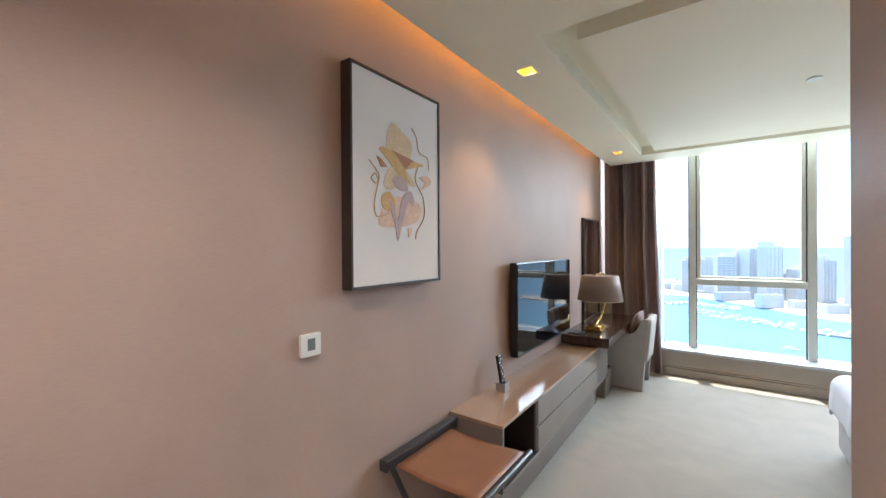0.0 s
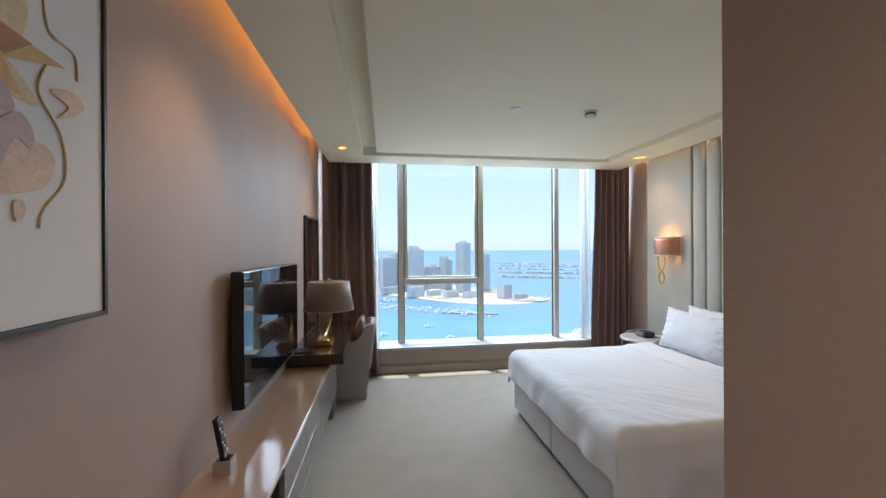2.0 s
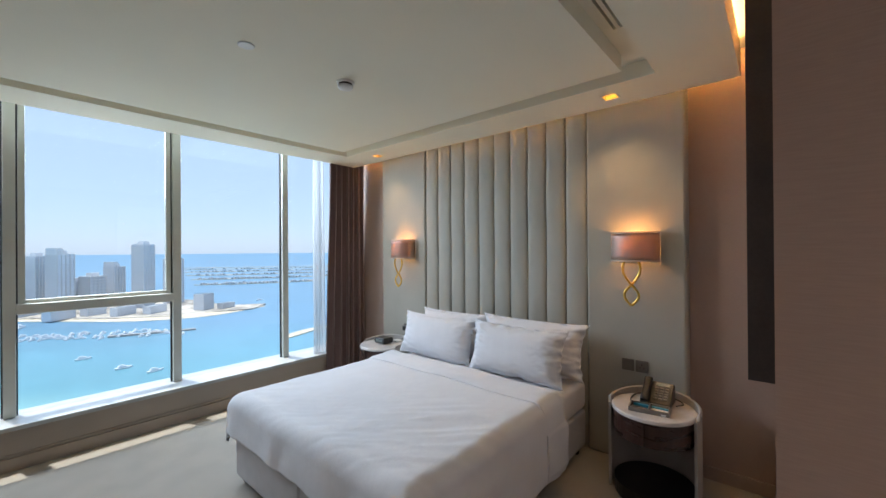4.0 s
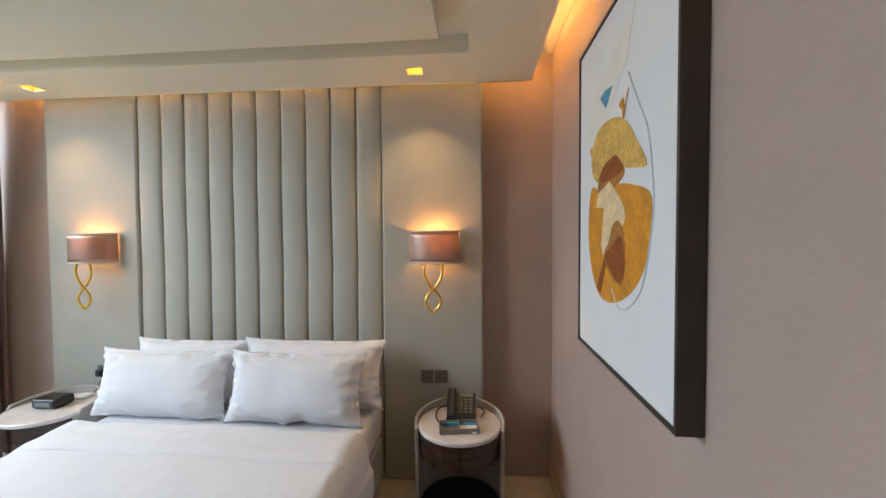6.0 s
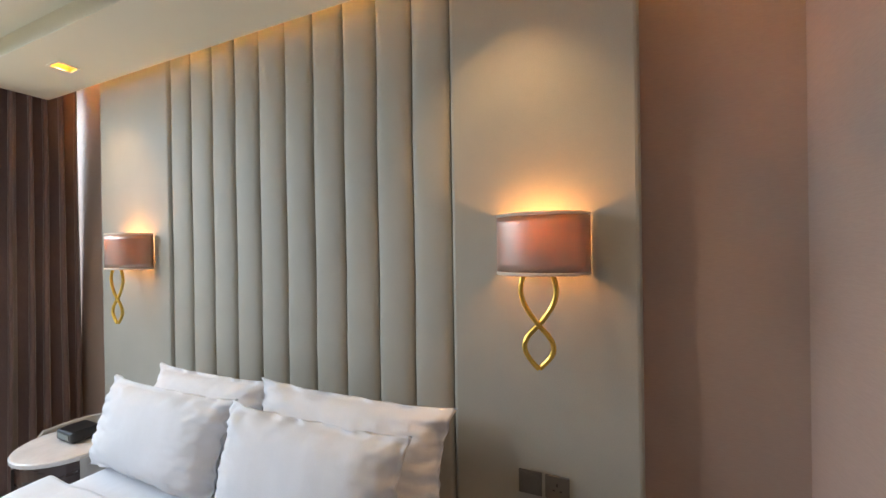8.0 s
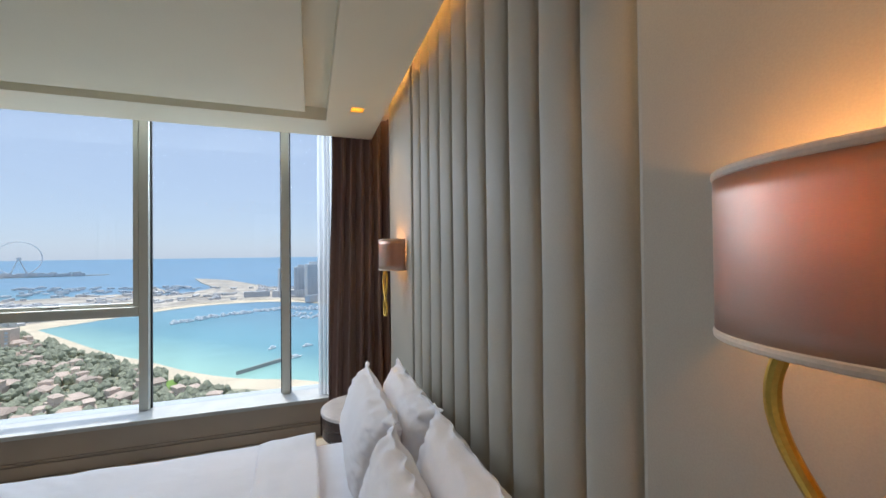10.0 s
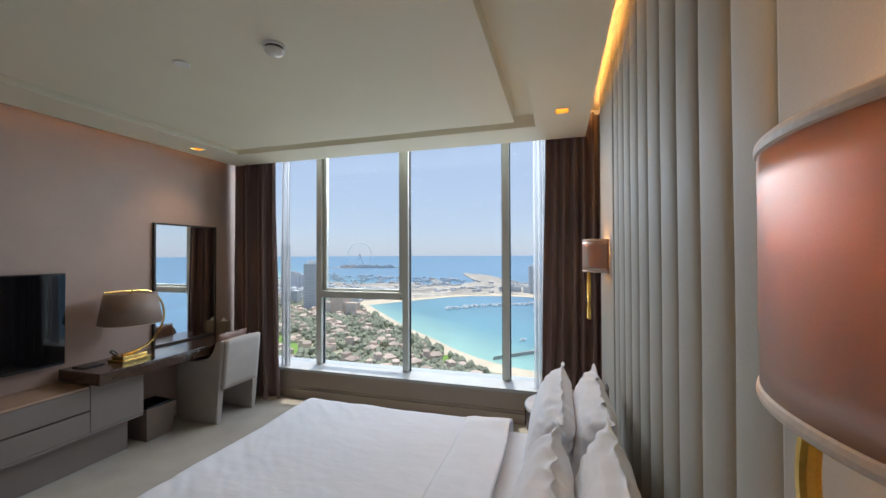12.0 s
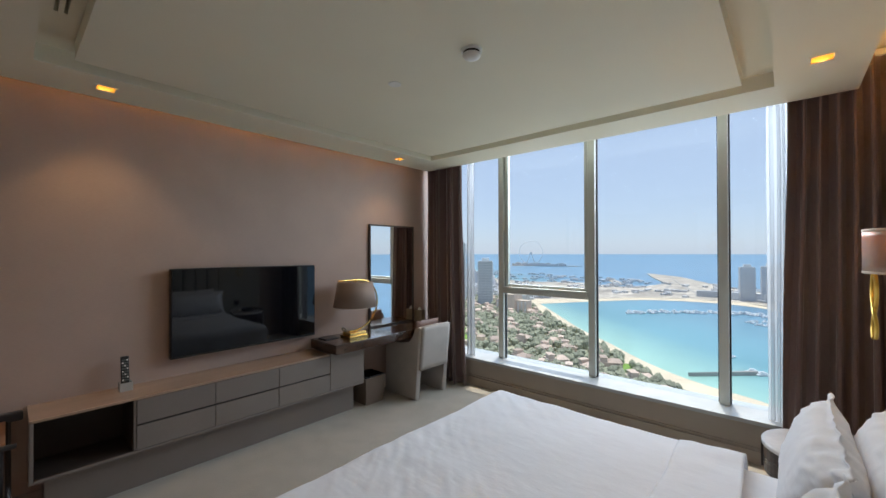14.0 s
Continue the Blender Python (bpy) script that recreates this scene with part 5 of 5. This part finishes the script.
proto.matrix_basis = pose(spots[0][0], spots[0][1], SEA + 2.2, rz=20)
for x, y in spots[1:]:
    copy_thing(proto, pose(x, y, SEA + 2.2, rz=rng.uniform(0, 360)) @ Matrix.Scale(rng.uniform(0.75, 1.15), 4))

hotel = thing("resort_hotel", (-360, 600, SEA + 2.2), "large sand-coloured resort hotel beyond the gardens", "hotel")
hw = box(-394, -330, 596, 612, SEA + 2.2, SEA + 26)
box(-376, -352, 590, 618, SEA + 2.2, SEA + 36, 0, hw)
part("wall", hw, M["villa"], hotel)
for i in range(9):
    for z in range(5):
        part("window", box(-391 + i * 7, -388 + i * 7, 595.6, 596.2, SEA + 5 + z * 4, SEA + 7.4 + z * 4), M["glassband"], hotel)

# foliage of the gardens
verts, faces = [], []
ico = bmesh.new()
bmesh.ops.create_icosphere(ico, subdivisions=1, radius=1.0)
iv, jf = [v.co.copy() for v in ico.verts], [[v.index for v in f.verts] for f in ico.faces]
ico.free()
count = 0
while count < 8500:
    x, y = rng.uniform(-700, 60), rng.uniform(200, 880)
    if 0.95 * x + y > 284 + max(0, (-x - 60)) * 0.17 or x < -y * 1.05:
        continue
    if noise.noise(Vector((x * 0.02, y * 0.02, 0))) < -0.12 and rng.random() < 0.75:
        continue
    if -345 < x < -262 and abs((y - 440) - (x + 345) * -0.94) < 22:
        continue
    r = rng.uniform(1.8, 4.2)
    h = rng.uniform(0.8, 1.5) * r
    base = len(verts)
    spin = rng.uniform(0, 6.28)
    c, s = math.cos(spin), math.sin(spin)
    for v in iv:
        j = 1 + 0.45 * noise.noise(v * 1.7 + Vector((x, y, 0)))
        verts.append((x + r * j * (v.x * c - v.y * s), y + r * j * (v.x * s + v.y * c), SEA + 2.0 + h * (1 + j * v.z)))
    faces += [[base + i for i in f] for f in jf]
    count += 1
me = bpy.data.meshes.new("garden_trees")
me.from_pydata(verts, [], faces)
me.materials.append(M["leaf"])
tagged(new("garden_trees", me), "dark green palms and trees of the resort gardens, greyed by painted haze", "trees", kind="stuff")

# low rooftops crowding the far shore
bm_v, bm_f = [], []


def far_block(x, y, w, d, h, a, z0):
    c, s = math.cos(a), math.sin(a)
    b = len(bm_v)
    for zz in (z0, z0 + h):
        for p, q in ((-w, -d), (w, -d), (w, d), (-w, d)):
            bm_v.append((x + p * c - q * s, y + p * s + q * c, zz))
    bm_f.extend([[b + i for i in f] for f in ((4, 5, 6, 7), (0, 1, 5, 4), (1, 2, 6, 5), (2, 3, 7, 6), (3, 0, 4, 7))])


for k in range(900):
    x, y = rng.uniform(-1300, 0), rng.uniform(1040, 1980)
    if y > 1450 + 0.35 * abs(x) or y < 1045 + max(0, -x - 300) * 0.0 or noise.noise(Vector((x * 0.006, y * 0.006, 3))) < -0.1:
        continue
    far_block(x, y, rng.uniform(3, 11), rng.uniform(3, 7), rng.uniform(2, 7), rng.uniform(0, 3), SEA + 2.3)
for k in range(500):
    x, y = rng.uniform(-900, -420), rng.uniform(760, 1040)
    far_block(x, y, rng.uniform(4, 10), rng.uniform(4, 8), rng.uniform(4, 16), rng.uniform(0, 3), SEA + 2.3)
for (x0, y0, x1, y1) in ((440, 1420, 760, 1270), (520, 1700, 980, 1480), (600, 2000, 1250, 1690), (680, 2350, 1500, 1930), (760, 2700, 1700, 2180)):
    for k in range(60):
        u = rng.random()
        far_block(x0 + (x1 - x0) * u + (y1 - y0) * 0.06 * math.sin(3.14 * u), y0 + (y1 - y0) * u - (x1 - x0) * 0.06 * math.sin(3.14 * u) + rng.uniform(4, 14), rng.uniform(3, 7), 4, rng.uniform(3, 7), 0.4, SEA + 1.9)
for k in range(70):
    far_block(rng.uniform(-1720, -1260), 2795 + rng.uniform(0, 40) , rng.uniform(6, 16), 6, rng.uniform(6, 26), 0.3, SEA + 2.5)
me = bpy.data.meshes.new("far_rooftops")
me.from_pydata(bm_v, [], bm_f)
me.materials.append(M["facade"])
tagged(new("far_rooftops", me), "crowded pale low buildings on the far shore", "buildings", kind="stuff")


# yachts
def yacht():
    t = thing("yacht", (0, 0, 0), "white motor yacht lying in the bay", "yacht", "yachts in the bay")
    h = bmesh.new()
    lo = [(-9, -1.6), (5, -1.7), (9.5, 0), (5, 1.7), (-9, 1.6)]
    hi = [(-9.6, -2.3), (5, -2.5), (11.5, 0), (5, 2.5), (-9.6, 2.3)]
    a = [h.verts.new((x, y, -0.3)) for x, y in lo]
    b = [h.verts.new((x, y, 2.2)) for x, y in hi]
    h.faces.new(b)
    for q in range(5):
        h.faces.new([a[q], a[(q + 1) % 5], b[(q + 1) % 5], b[q]])
    part("hull", h, M["yacht"], t)
    part("cabin", box(-6, 3.5, -1.7, 1.7, 2.2, 4.2, 0.3, seg=1), M["yacht"], t)
    part("cabin_glass", box(-5.5, 3.7, -1.75, 1.75, 2.9, 3.6), M["glassband"], t)
    part("flybridge", box(-5, 0.5, -1.3, 1.3, 4.2, 5.6, 0.2, seg=1), M["yacht"], t)
    return t


boat = yacht()
boat.matrix_basis = pose(80, 469, SEA + 0.1, rz=10) @ Matrix.Scale(0.68, 4)
bpy.context.view_layer.update()
for x, y, a in ((97, 435, 15), (-1, 498, 30), (387, 878, 0), (-19, 452, 20), (-12, 447, 40), (60, 540, 5), (-40, 500, 60)):
    copy_thing(boat, pose(x, y, SEA + 0.1, rz=a))
for k in range(58):
    u = k / 57
    x, y = -40 + 205 * u, 770 - 145 * u + 28 * rng.uniform(-1, 1)
    copy_thing(boat, pose(x, y, SEA + 0.1, rz=rng.choice((62, 58, 66, 150, 240))))
for k in range(44):
    u = k / 43
    x, y = -210 + 235 * u, 745 + 105 * math.sin(u * 2.2) + 14 * rng.uniform(-1, 1)
    copy_thing(boat, pose(x, y, SEA + 0.1, rz=rng.choice((60, 55, 120, 65))) @ Matrix.Scale(rng.uniform(1.0, 1.7), 4))

# observation wheel
wheel = thing("observation_wheel", (-1538, 2810, SEA + 3), "pale giant observation wheel on a far island", "observation wheel")
ax = Vector((2810, 1538, 0)).normalized()
hub = Vector((-1538, 2810, SEA + 108))
R = 92
part("rim", tube([hub + ax * R * math.cos(2 * math.pi * q / 64) + Vector((0, 0, R * math.sin(2 * math.pi * q / 64))) for q in range(64)], 2.2, 8, True), M["facade"], wheel)
for q in range(16):
    a = 2 * math.pi * q / 16
    part("spoke", tube([hub, hub + ax * R * math.cos(a) + Vector((0, 0, R * math.sin(a)))], 0.35, 4), M["facade"], wheel)
for s in (-1, 1):
    part("leg", tube([hub, Vector((hub.x, hub.y, SEA + 3)) + ax * 38 * s], 3.2, 8), M["facade"], wheel)
part("hub", tube([hub - Vector((5, 9, 0)), hub + Vector((5, 9, 0))], 5, 10), M["facade"], wheel)
